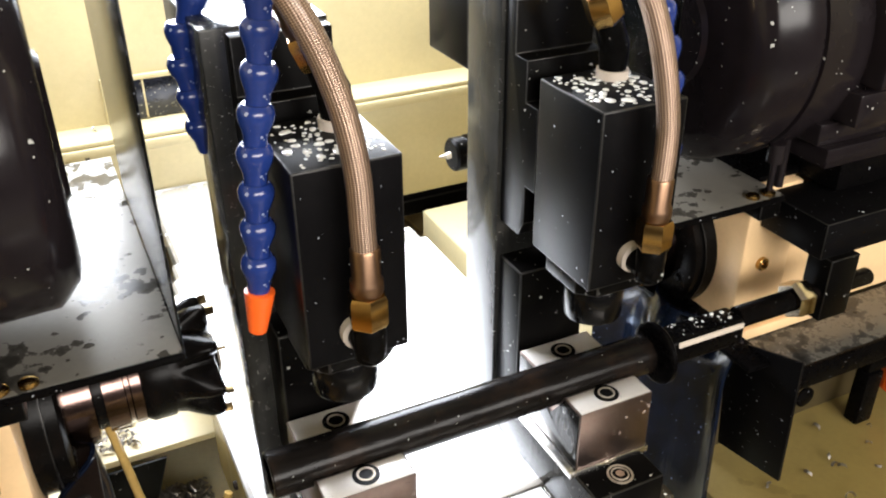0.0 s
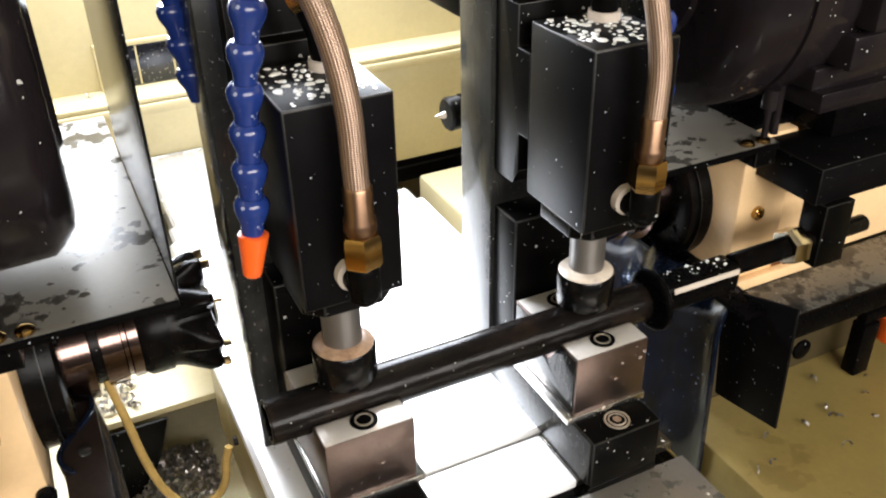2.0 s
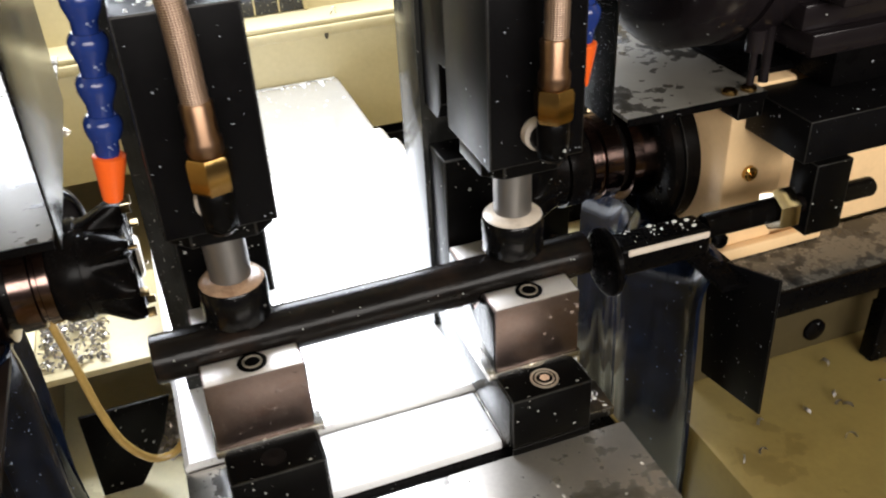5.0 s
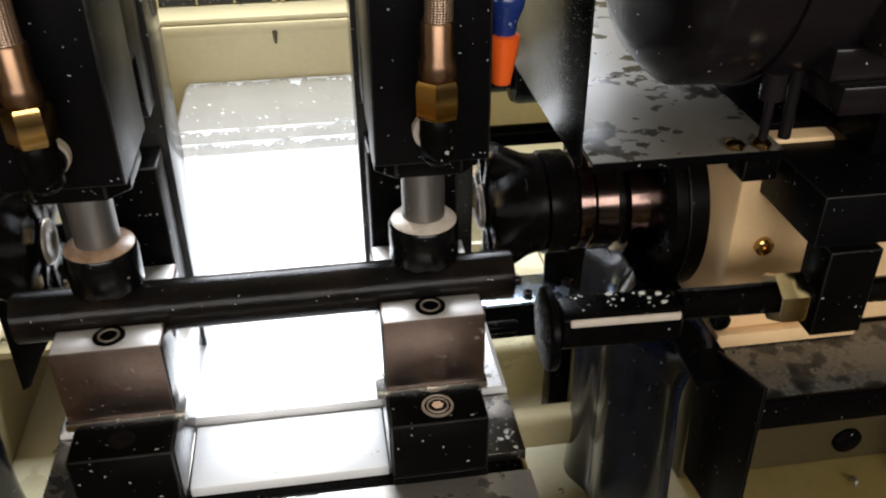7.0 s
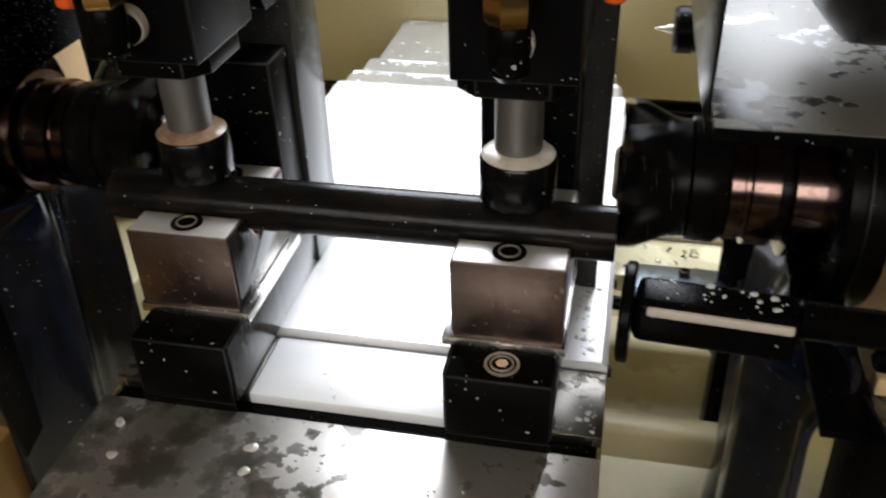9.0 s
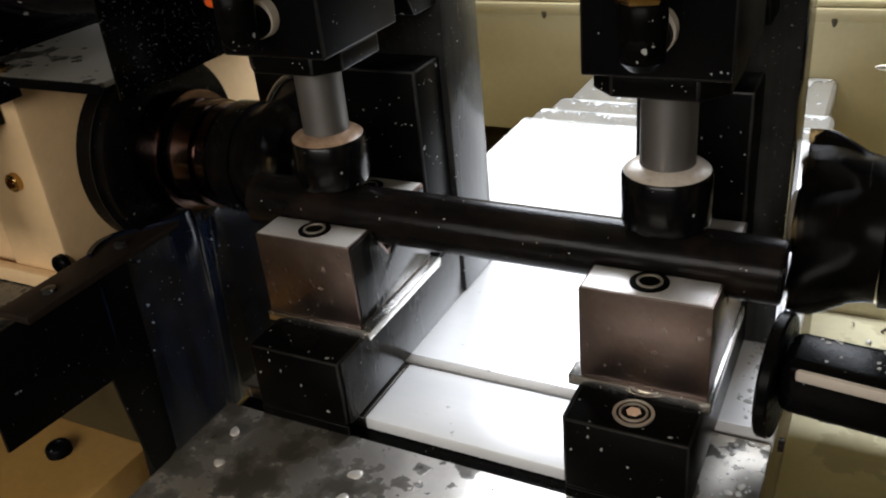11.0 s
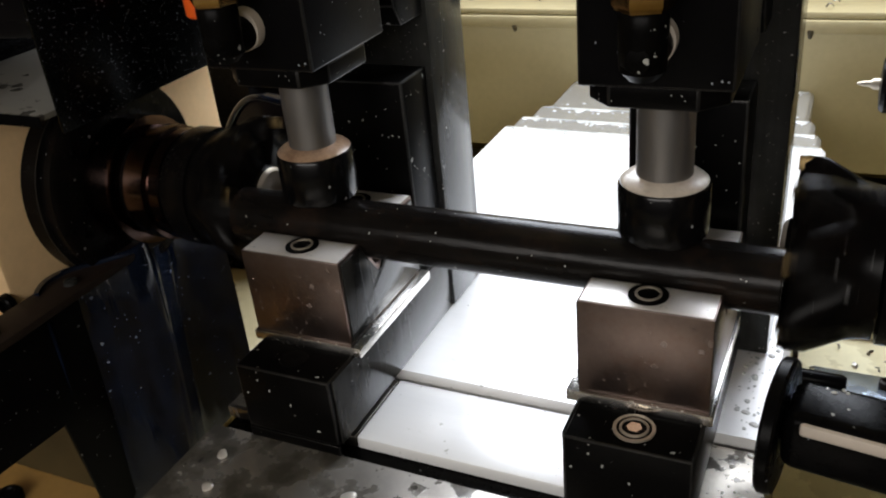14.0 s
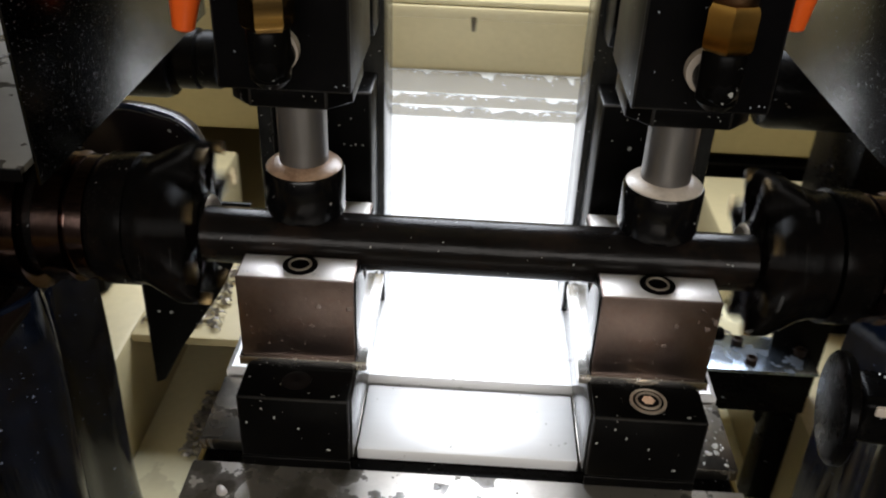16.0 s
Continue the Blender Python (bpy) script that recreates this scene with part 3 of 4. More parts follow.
def riser(s):
    t = rides(thing("riser_block", (s * 0.1, 0.08, 0.885), "black oxide riser block with coolant drops under a vee block", "block", "riser blocks"))
    a, b = sorted((s * 0.0685, s * 0.1325))
    part("block", bx(a, b, -0.029, 0.19, 0.8932, 0.9385, 0.0012), BLACK, t)
    part("front_foot", bx(a, b, -0.0290, -0.0275, 0.8855, 0.8925, 0.0004), BLACK, t)
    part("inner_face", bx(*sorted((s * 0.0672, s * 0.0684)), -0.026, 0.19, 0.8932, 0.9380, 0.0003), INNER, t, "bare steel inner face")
    if s > 0:
        cap_screw(t, s * 0.1008, -0.0135, 0.9388, 0.0105)
    else:
        part("screw_cover", lathe("z", (s * 0.1008, -0.0135, 0), [(0.9370, 0.009), (0.9390, 0.0085), (0.9391, 0.004), (0.9385, 0.0005)], 24), BLACK, t)
    a, b = sorted((s * 0.0618, s * 0.1365))
    part("shim_plate", bx(a, b, -0.0015, 0.094, 0.9386, 0.9450, 0.0008), SHIM, t, "thin bright steel shim plate")


def vee_block(s):
    t = rides(thing("vee_block", (s * 0.1, 0.045, 0.945), "ground steel vee block that carries the tube", "vee block", "vee blocks"))
    a, b = sorted((s * 0.0685, s * 0.1345))
    pts = [(0.0, 0.9452), (0.0, 1.0), (0.0235, 1.0), (0.0265, 0.9985), (0.0405, 0.9780), (0.0435, 0.9780), (0.0575, 0.9985), (0.0605, 1.0), (0.0925, 1.0), (0.0925, 0.9452)]
    part("body", prism("x", pts, a, b, 0.0007), GROUND, t)
    # thin pale plates paint the lamp's shine on the tops
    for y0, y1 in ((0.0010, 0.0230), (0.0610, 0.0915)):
        part("top_face", bx(a + 0.001, b - 0.001, y0, y1, 0.9995, 1.0003, 0.0002), VEE_TOP, t, "ground top face with the lamp's shine in its colour")
    # thin plate over the steel, its dark reflection painted in
    part("side_face", prism("x", [(0.002, 0.9470), (0.002, 0.9980), (0.0230, 0.9980), (0.0400, 0.9745), (0.0440, 0.9745), (0.0610, 0.9980), (0.0905, 0.9980), (0.0905, 0.9470)], s * 0.0674, s * 0.0684, 0.0002), INNER, t, "oily inner side with a dark reflection in its colour")
    cap_screw(t, s * 0.1005, 0.0140, 1.0006, 0.0090, rim=False)
    cap_screw(t, s * 0.1005, 0.0765, 1.0006, 0.0094, rim=False)


def column(s):
    t = rides(thing("clamp_column", (s * 0.108, 0.16, 0.893), "brushed steel column that holds a clamp cylinder", "column", "clamp columns"))
    a, b = sorted((s * 0.0655, s * 0.150))
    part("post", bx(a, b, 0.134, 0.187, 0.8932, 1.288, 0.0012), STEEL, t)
    a, b = sorted((s * 0.0695, s * 0.132))
    part("lower_bracket", bx(a, b, 0.0985, 0.1335, 0.9455, 1.072, 0.0015), BLACK, t, "black lower bracket")
    a, b = (-0.1345, -0.0680) if s < 0 else (0.0688, 0.1358)
    pts = [(0.1335, 1.105), (0.1335, 1.286), (0.118, 1.286), (0.118, 1.247), (0.101, 1.247), (0.101, 1.216), (0.0835, 1.216), (0.0835, 1.150), (0.0975, 1.150),
           (0.0975, 1.118), (0.105, 1.105)]
    part("adapter_block", prism("x", pts, a, b, 0.0008), BLACK, t, "notched black adapter block")
    a, b = sorted((s * 0.066, s * 0.150))
    part("rear_cap", bx(a, b, 0.1875, 0.262, 1.215, 1.288, 0.002), BLACK, t, "dark block behind the column's top")


def clamp_cylinder(s):
    cx, cy = (-0.1010 if s < 0 else 0.1008), 0.0430
    t = rides(thing("clamp_cylinder", (cx, cy, 1.094), "black hydraulic clamp cylinder with drops on its top", "hydraulic cylinder", "clamp cylinders"))
    a, b = (-0.1345, -0.0680) if s < 0 else (0.0688, 0.1358)
    part("body", bx(a, b, 0.0065, 0.0832, 1.107, 1.240, 0.0014), BLACK_WET, t)
    h, c = 0.0315, 0.012
    part("nose_flange", prism("z", [(cx - h, cy - h + c), (cx - h + c, cy - h), (cx + h - c, cy - h), (cx + h, cy - h + c), (cx + h, cy + h - c), (cx + h - c, cy + h),
                                    (cx - h + c, cy + h), (cx - h, cy + h - c)], 1.096, 1.1068, 0.001), BLACK, t)
    rod = part("piston_rod", lathe("z", (cx, cy, 0), [(1.0505, 0.0137), (1.135, 0.0137)], 40), ROD, t, "chromed piston rod")
    part("pressure_pad", lathe("z", (cx, cy, 0), [(1.0200, 0.0190), (1.0212, 0.0216), (1.0235, 0.0226), (1.0478, 0.0226), (1.0494, 0.0216)], 56), GLOSS, rod, "wet black round pressure pad")
    part("pad_rim", lathe("z", (cx, cy, 0), [(1.0485, 0.0210), (1.0497, 0.0213), (1.0512, 0.0196), (1.0522, 0.0165), (1.0534, 0.0138)], 56), BROWN_GREASE if s < 0 else GREASE, rod,
         "rusty brown grease round the rod" if s < 0 else "pale grease round the rod")
    tagged(part("coolant_bead", drops_on(a + 0.003, b - 0.003, 0.010, 0.080, 1.240, 80, 0.0012, 0.0050, 11 if s > 0 else 12), COOLANT, t, "pale coolant drops"), kind="stuff")
    # lower port on the front face
    ex, ey, ez = (cx - 0.001 if s < 0 else 0.1025), -0.0150, 1.1285
    part("white_ring", lathe("y", (ex - 0.001, 0, ez + 0.001), [(0.0067, 0.0108), (0.0005, 0.0108), (0.0, 0.009)], 32), WHITE_RING, t, "white sealing ring")
    el = lathe("y", (ex, 0, ez), [(0.0005, 0.0088), (ey, 0.0088), (ey - 0.006, 0.0080), (ey - 0.0095, 0.0050), (ey - 0.0102, 0.0010)], 28)
    lathe("z", (ex, ey, 0), [(ez - 0.0105, 0.0015), (ez - 0.0100, 0.0055), (ez - 0.0060, 0.0094), (ez + 0.010, 0.0100), (ez + 0.0165, 0.0100), (ez + 0.0180, 0.0090)], 28, el)
    part("front_elbow", el, BLACK, t, "black elbow fitting")
    # upper port on the top
    ux, uy = cx + 0.013, 0.062
    part("white_ring", lathe("z", (ux, uy, 0), [(1.2402, 0.0115), (1.2465, 0.0112), (1.2465, 0.008)], 32), WHITE_RING, t, "white sealing ring")
    up = lathe("z", (ux, uy, 0), [(1.2466, 0.0095), (1.258, 0.0105), (1.264, 0.0105)], 28)
    placed_part = lathe("z", (0, 0, 0), [(-0.006, 0.0090), (0.0, 0.0108), (0.020, 0.0098)], 28)
    join(up, placed(placed_part, Matrix.Translation((ux, uy, 1.262)) @ Matrix.Rotation(radians(-22), 4, "Y")))
    part("top_elbow", up, BLACK, t, "black elbow fitting")
    return t, rod, (ex, ey, ez), (ux, uy)


def hose_with_ends(name, base, way, points, label):
    """A braided hose that leaves a swivel nut at base along way and follows points."""
    t = rides(thing(name, base, label, "hydraulic hose", "hydraulic hoses"))
    turn = Vector((0, 0, 1)).rotation_difference(Vector(way)).to_matrix().to_4x4()
    at = Matrix.Translation(base) @ turn
    part("swivel_nut", placed(hex_nut("z", (0, 0, 0), 0.0, 0.021, 0.0215, None, 0.3), at), BRASS, t, "yellow zinc swivel nut")
    part("ferrule", placed(lathe("z", (0, 0, 0), [(0.0212, 0.0090), (0.0235, 0.0098), (0.030, 0.0098), (0.0325, 0.0085), (0.050, 0.0088), (0.0515, 0.0078)], 32), at), COPPER, t, "crimped copper-coloured ferrule")
    start = Vector(base) + 0.045 * Vector(way).normalized()
    part("hose", sweep([start] + [Vector(p) for p in points], 0.0074, 24, 8), BRAID, t, "steel braided hose in a clear sheath")


def segmented_hose(points, size, label, tip=True):
    """A ball-jointed coolant hose from its nozzle upwards."""
    path = smooth_path(points, 24)
    t = rides(thing("coolant_hose", points[0], label, "coolant hose", "coolant hoses"))
    k = size
    bead = lathe("z", (0, 0, 0), [(0.0, 0.0066 * k), (0.0035 * k, 0.0074 * k), (0.010 * k, 0.0079 * k), (0.0185 * k, 0.0112 * k), (0.0235 * k, 0.0116 * k),
                                  (0.0265 * k, 0.0104 * k), (0.0285 * k, 0.0086 * k), (0.0285 * k, 0.0060 * k)], 24)
    me = mesh_of("hose_bead", bead, BLUE)
    step, run, nxt = 0.0252 * k, 0.0, 0.030 * k if tip else 0.0
    if tip:
        way = (path[6] - path[0]).normalized()
        turn = Vector((0, 0, 1)).rotation_difference(way).to_matrix().to_4x4()
        nz = lathe("z", (0, 0, 0), [(0.0, 0.0050 * k), (0.001, 0.0062 * k), (0.027 * k, 0.0098 * k), (0.031 * k, 0.0102 * k), (0.032 * k, 0.0085 * k)], 24)
        part("nozzle", placed(nz, Matrix.Translation(path[0]) @ turn), ORANGE, t, "orange plastic nozzle")
    for a, b in zip(path, path[1:]):
        seg = (b - a).length
        while run + seg >= nxt and seg > 0:
            p = a.lerp(b, (nxt - run) / seg)
            ob = new("hose_bead", me)
            ob.parent = t
            ob.matrix_local = Matrix.Translation(p - Vector(points[0])) @ Vector((0, 0, 1)).rotation_difference((b - a).normalized()).to_matrix().to_4x4()
            nxt += step
        run += seg


saddle()
cover_leaf(0.0505, 0.484, 0.163, 0.8930, True)
cover_leaf(0.380, 0.522, 0.157, 0.8905, True)
cover_leaf(0.420, 0.567, 0.149, 0.8875, True)
cover_leaf(0.545, 0.799, 0.141, 0.8840, False)
rods = []
for s in (-1, 1):
    riser(s)
    vee_block(s)
    column(s)
    cyl, rod, front, top = clamp_cylinder(s)
    rods.append(rod)
    if s < 0:
        line = [(-0.1025, -0.0150, 1.207), (-0.1035, -0.0150, 1.242), (-0.1080, -0.0140, 1.274), (-0.1160, -0.0115, 1.304), (-0.1265, -0.0075, 1.330), (-0.141, -0.0015, 1.357), (-0.172, 0.0, 1.40)]
    else:
        line = [(0.1035, -0.0150, 1.207), (0.1025, -0.0150, 1.237), (0.0950, -0.0140, 1.274), (0.0860, -0.0115, 1.304), (0.075, -0.0075, 1.330), (0.060, -0.0015, 1.357), (0.033, 0.0, 1.40)]
    hose_with_ends("hydraulic_hose", (front[0], front[1], front[2] + 0.018), (0, 0, 1), line, "braided hydraulic hose at the cylinder's lower port")
    d = Vector((-0.40, 0.0, 0.92)).normalized()
    u = Vector((top[0], top[1], 1.262)) + 0.020 * d
    hose_with_ends("hydraulic_hose", u, d, [u + 0.07 * d, u + 0.11 * d + Vector((-0.004, 0, -0.002)), u + 0.16 * d + Vector((-0.02, 0, -0.012))],
                   "braided hydraulic hose at the cylinder's upper port")

steel_tube = rides(thing("steel_tube", (0, 0.0430, 1.0003), "dark mill-scaled steel tube clamped on two vee blocks", "steel tube"))
part("wall", lathe("x", (0, 0.0430, 1.0003), [(-0.157, 0.0128), (-0.1615, 0.0132), (-0.1618, 0.0162), (-0.1612, 0.0169), (0.1592, 0.0169), (0.1598, 0.0162), (0.1595, 0.0132), (0.155, 0.0128)], 64), TUBE, steel_tube)
for e in (-0.1610, 0.1590):
    f = e + math.copysign(0.0011, e)
    part("end_ring", lathe("x", (0, 0.0430, 1.0003), [(e, 0.0134), (f, 0.0134), (f, 0.0159), (e, 0.0159)], 48), INNER, steel_tube, "sawn bare end")

segmented_hose([(-0.1575, 0.034, 1.127), (-0.1543, 0.034, 1.149), (-0.150, 0.034, 1.193), (-0.1457, 0.034, 1.243), (-0.1385, 0.034, 1.289), (-0.1345, 0.034, 1.33), (-0.136, 0.034, 1.38)],
               0.92, "blue ball-jointed coolant hose with an orange nozzle")
segmented_hose([(0.1475, 0.037, 1.141), (0.1482, 0.037, 1.165), (0.1495, 0.039, 1.205), (0.149, 0.047, 1.245), (0.1465, 0.058, 1.280), (0.136, 0.072, 1.315), (0.118, 0.088, 1.35)],
               0.95, "blue ball-jointed coolant hose with an orange nozzle")
segmented_hose([(-0.1475, 0.18, 1.190), (-0.1515, 0.18, 1.222), (-0.154, 0.18, 1.248), (-0.152, 0.18, 1.275), (-0.141, 0.18, 1.298), (-0.13, 0.18, 1.33)],
               0.9, "thin blue ball-jointed coolant hose behind the column", tip=False)


# ---- milling heads ----
AXIS_Y, AXIS_Z = 0.203, 1.000
spun = []


def face_mill(head, s):
    """The cutter body: a ring of teeth with gullets, drawn about its own axis."""
    bm = bmesh.new()
    n, teeth = 160, 8
    prof = [(-0.002, 0.0175, 0), (0.0, 0.0185, 0), (0.0, 0.036, 0.2), (0.0, 0.0480, 0.9), (0.003, 0.0505, 1), (0.012, 0.0500, 0.9), (0.020, 0.046, 0.6), (0.030, 0.0405, 0.15), (0.038, 0.0385, 0), (0.042, 0.0385, 0)]
    rings = []
    for a, r, cut in prof:
        ring = []
        for k in range(n):
            w = 2 * math.pi * k / n
            ph = (k * teeth / n) % 1.0
            dip = 0.0 if ph < 0.16 else min(1.0, (ph - 0.16) / 0.18, (1.0 - ph) / 0.52)
            rr = r * (1 - 0.25 * cut * dip)
            ring.append(bm.verts.new((s * (a + 0.016 * cut * dip), rr * math.cos(w), rr * math.sin(w))))
        rings.append(ring)
    for p, q in zip(rings, rings[1:]):
        for k in range(n):
            bm.faces.new((p[k], p[(k + 1) % n], q[(k + 1) % n], q[k]))
    bm.faces.new(rings[0])
    bm.faces.new(rings[-1])
    bmesh.ops.recalc_face_normals(bm, faces=bm.faces[:])
    ob = new("face_mill", mesh_of("face_mill", bm, CUTTER))
    ob.parent = head
    ob.location = Vector((0.1595 if s > 0 else -0.1650, AXIS_Y, AXIS_Z)) - head.location
    ob["label"] = "dark toothed face mill"
    hub = lathe("x", (0, 0, 0), [(s * -0.0035, 0.0060), (s * -0.0045, 0.0075), (s * -0.0045, 0.0150), (s * -0.0030, 0.0168), (s * -0.0019, 0.0172)], 36)
    h = new("hub_screw", mesh_of("hub_screw", hub, SCREW))
    h.parent = ob
    tip = bmesh.new()
    bx(-0.0008, 0.0060, 0.0425, 0.0503, -0.0022, 0.0004, 0.0004, tip)
    me = mesh_of("insert", tip, CARBIDE)
    for k in range(teeth):
        i = new("insert", me)
        i.parent = ob
        i.matrix_local = Matrix.Rotation(2 * math.pi * (k + 0.17) / teeth, 4, "X")
    spun.append(ob)


def milling_head(s):
    t = thing("milling_head", (s * 0.34, 0.22, 0.925), "peach painted milling head with a horizontal spindle", "milling head", "milling heads")
    c = (0, AXIS_Y, AXIS_Z)
    part("casting", bx(*sorted((s * 0.311, s * 0.3715)), 0.099, 0.34, 0.925, 1.0930, 0.004), PEACH, t)
    part("rear_body", bx(*sorted((s * 0.3725, s * 0.745)), 0.106, 0.40, 0.9305, 1.0560, 0.003), PEACH, t)
    part("base_lip", bx(*sorted((s * 0.3115, s * 0.42)), 0.0900, 0.0985, 0.9302, 0.9420, 0.001), PEACH, t)
    part("flange", lathe("x", c, [(s * 0.284, 0.044), (s * 0.284, 0.066), (s * 0.287, 0.0705), (s * 0.296, 0.0705), (s * 0.2965, 0.0730), (s * 0.3105, 0.0730)], 64), CUTTER, t, "round black spindle flange")
    part("flange_seam", lathe("x", c, [(s * 0.2959, 0.0600), (s * 0.2959, 0.0736), (s * 0.2970, 0.0736), (s * 0.2970, 0.0600)], 64), EDGE, t, "thin bright seam")
    part("nose_ring", lathe("x", c, [(s * 0.2615, 0.040), (s * 0.2625, 0.0455), (s * 0.2845, 0.0455)], 56), SPINDLE, t, "bronze-tinted spindle ring")
    part("nose_groove", lathe("x", c, [(s * 0.254, 0.036), (s * 0.263, 0.036)], 40), CUTTER, t)
    nose = lathe("x", c, [(s * 0.2255, 0.034), (s * 0.2265, 0.0385), (s * 0.234, 0.0385), (s * 0.235, 0.036), (s * 0.238, 0.036), (s * 0.239, 0.0400), (s * 0.2545, 0.0400)], 56)
    part("collet_nut", nose, SPINDLE, t, "bronze-tinted collet nut")
    part("arbor", lathe("x", c, [(s * 0.2025, 0.034), (s * 0.2035, 0.0405), (s * 0.221, 0.0405), (s * 0.226, 0.0370)], 56), CUTTER, t, "black cutter arbor")
    for w in range(6):
        b = lathe("x", (0, AXIS_Y + 0.055 * math.cos(w * 1.047 + 0.35), AXIS_Z + 0.055 * math.sin(w * 1.047 + 0.35)), [(s * 0.2830, 0.0025), (s * 0.2825, 0.0042), (s * 0.2845, 0.0045)], 16)
        part("flange_screw", b, BLACK_PLAIN, t)
    part("side_screw", lathe("y", (s * 0.3355, 0, 1.0120), [(0.0988, 0.0068), (0.0950, 0.0066), (0.0940, 0.0050), (0.0945, 0.0034), (0.0975, 0.0031)], 24), BRASS, t, "yellow plated socket screw")
    # guard over the spindle
    g = thing("spindle_guard", (s * 0.26, 0.2, 1.096), "steel guard plate over the spindle with oily puddles", "guard plate", "spindle guards")
    pl = bx(*sorted((s * 0.1995, s * 0.322)), 0.0765, 0.430, 1.0940, 1.0975, 0.0008)
    part("plate", pl, GUARD, g)
    part("front_lip", bx(*sorted((s * 0.1995, s * 0.322)), 0.0750, 0.0763, 1.0910, 1.0973, 0.0005), BLACK_PLAIN, g)
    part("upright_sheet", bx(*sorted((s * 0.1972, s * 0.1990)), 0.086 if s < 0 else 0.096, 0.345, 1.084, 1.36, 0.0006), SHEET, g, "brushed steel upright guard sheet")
    for k, (px, py) in enumerate(((0.2925, 0.0835), (0.3095, 0.0830))):
        part("screw", lathe("z", (s * px, py, 0), [(1.0977, 0.0064), (1.0997, 0.0062), (1.1015, 0.0042), (1.1021, 0.0005)], 24), BRASS, g)
    part("corner_block", bx(*sorted((s * 0.298, s * 0.321)), 0.0765, 0.0985, 1.076, 1.0935, 0.001), BLACK, g)
    part("foot_screw", lathe("y", (s * 0.314, 0, 0.951), [(0.0988, 0.0072), (0.094, 0.0072), (0.093, 0.0062), (0.093, 0.004), (0.096, 0.0035)], 24), BLACK_PLAIN, t, "black socket screw")
    face_mill(t, s)
    return t


def motor(s):
    t = thing("spindle_motor", (s * 0.38, 0.2, 1.10), "dark round spindle motor above its guard plate", "motor", "spindle motors")
    c = (0, 0.166, 1.231)
    part("shell", lathe("x", c, [(s * 0.246, 0.030), (s * 0.246, 0.088), (s * 0.249, 0.100), (s * 0.258, 0.110), (s * 0.264, 0.115), (s * 0.300, 0.1165), (s * 0.3005, 0.1150),
                                 (s * 0.3035, 0.1150), (s * 0.304, 0.1180), (s * 0.60, 0.1180)], 96), MOTOR, t)
    part("end_cap", lathe("x", c, [(s * 0.2425, 0.012), (s * 0.2425, 0.046), (s * 0.2462, 0.050)], 64), MOTOR, t, "dark end cap")
    part("mount_plate", bx(*sorted((s * 0.335, s * 0.62)), 0.052, 0.33, 1.128, 1.146, 0.002), MOTOR, t, "dark motor mounting plate")
    part("mount_block", bx(*sorted((s * 0.372, s * 0.62)), 0.065, 0.33, 1.0935, 1.1275, 0.002), BLACK_PLAIN, t)
    part("jack_stud", lathe("z", (s * 0.3095, 0.0830, 0), [(1.1021, 0.0030), (1.1285, 0.0030), (1.1290, 0.0075), (1.146, 0.0075), (1.1465, 0.0040)], 24), MOTOR, t, "dark jacking stud")
    part("jack_stud", lathe("z", (s * 0.3280, 0.0905, 0), [(1.0985, 0.0040), (1.150, 0.0040), (1.1505, 0.0075), (1.160, 0.0075), (1.1605, 0.003)], 24), MOTOR, t, "dark jacking stud")
    part("seat", bx(*sorted((s * 0.3225, s * 0.3715)), 0.108, 0.33, 1.0945, 1.1000, 0.001), BLACK_PLAIN, t)
    part("foot_rib", bx(*sorted((s * 0.330, s * 0.420)), 0.060, 0.105, 1.1462, 1.166, 0.002), MOTOR, t, "dark motor foot")
    part("foot_rib", bx(*sorted((s * 0.345, s * 0.420)), 0.040, 0.105, 1.1665, 1.196, 0.003), MOTOR, t, "dark motor foot")
    part("terminal_box", bx(*sorted((s * 0.352, s * 0.46)), 0.030, 0.075, 1.200, 1.275, 0.004), MOTOR, t, "dark terminal box")


def stop_bracket(s):
    t = thing("side_bracket", (s * 0.35, 0.06, 0.93), "black folded bracket with bright worn edges", "bracket", "side brackets")
    part("upper_block", bx(*sorted((s * 0.3240, s * 0.56)), 0.0265, 0.0980, 1.0555, 1.0900, 0.0008), BLACK_WET, t, "wet black upper block")
    part("lower_block", bx(*sorted((s * 0.3325, s * 0.366)), 0.0205, 0.0470, 0.9935, 1.0551, 0.0010), BLACK, t, "black lower block that holds the stop's rod")


def shelf(s):
    t = thing("side_shelf", (s * 0.45, 0.1, 0.92), "grey steel shelf with oily puddles", "shelf", "side shelves")
    part("plate", bx(*sorted((s * 0.302, s * 0.74)), 0.036, 0.104, 0.9245, 0.9295, 0.0008), SHELF, t)
    part("front_edge", bx(*sorted((s * 0.302, s * 0.74)), 0.0300, 0.0358, 0.905, 0.9295, 0.001), BLACK_PLAIN, t)
    pts = [(-0.008, 0.842), (-0.004, 0.977), (0.084, 0.9475), (0.072, 0.826)] if s > 0 else [(0.0, 0.862), (0.002, 0.9435), (0.215, 0.9435), (0.215, 0.79), (0.102, 0.750), (0.092, 0.856)]
    part("apron", prism("x", pts, s * 0.2945, s * 0.2970, 0.0005), BLACK_WET, t, "pointed black splash apron")
    # wall colour is darkened for the shade below the shelf
    wall = part("support", bx(*sorted((s * 0.315, s * 0.735)), 0.114, 0.135, 0.7685, 0.9240, 0.002), BROWN, t, "stained brown support wall with the shelf's shade in its paint")
    if s > 0:
        part("hole_plug", lathe("y", (0.463, 0, 0.793), [(0.1145, 0.0128), (0.1110, 0.0126), (0.1098, 0.0105), (0.1094, 0.0010)], 28), BLACK_PLAIN, wall, "round black hole plug")


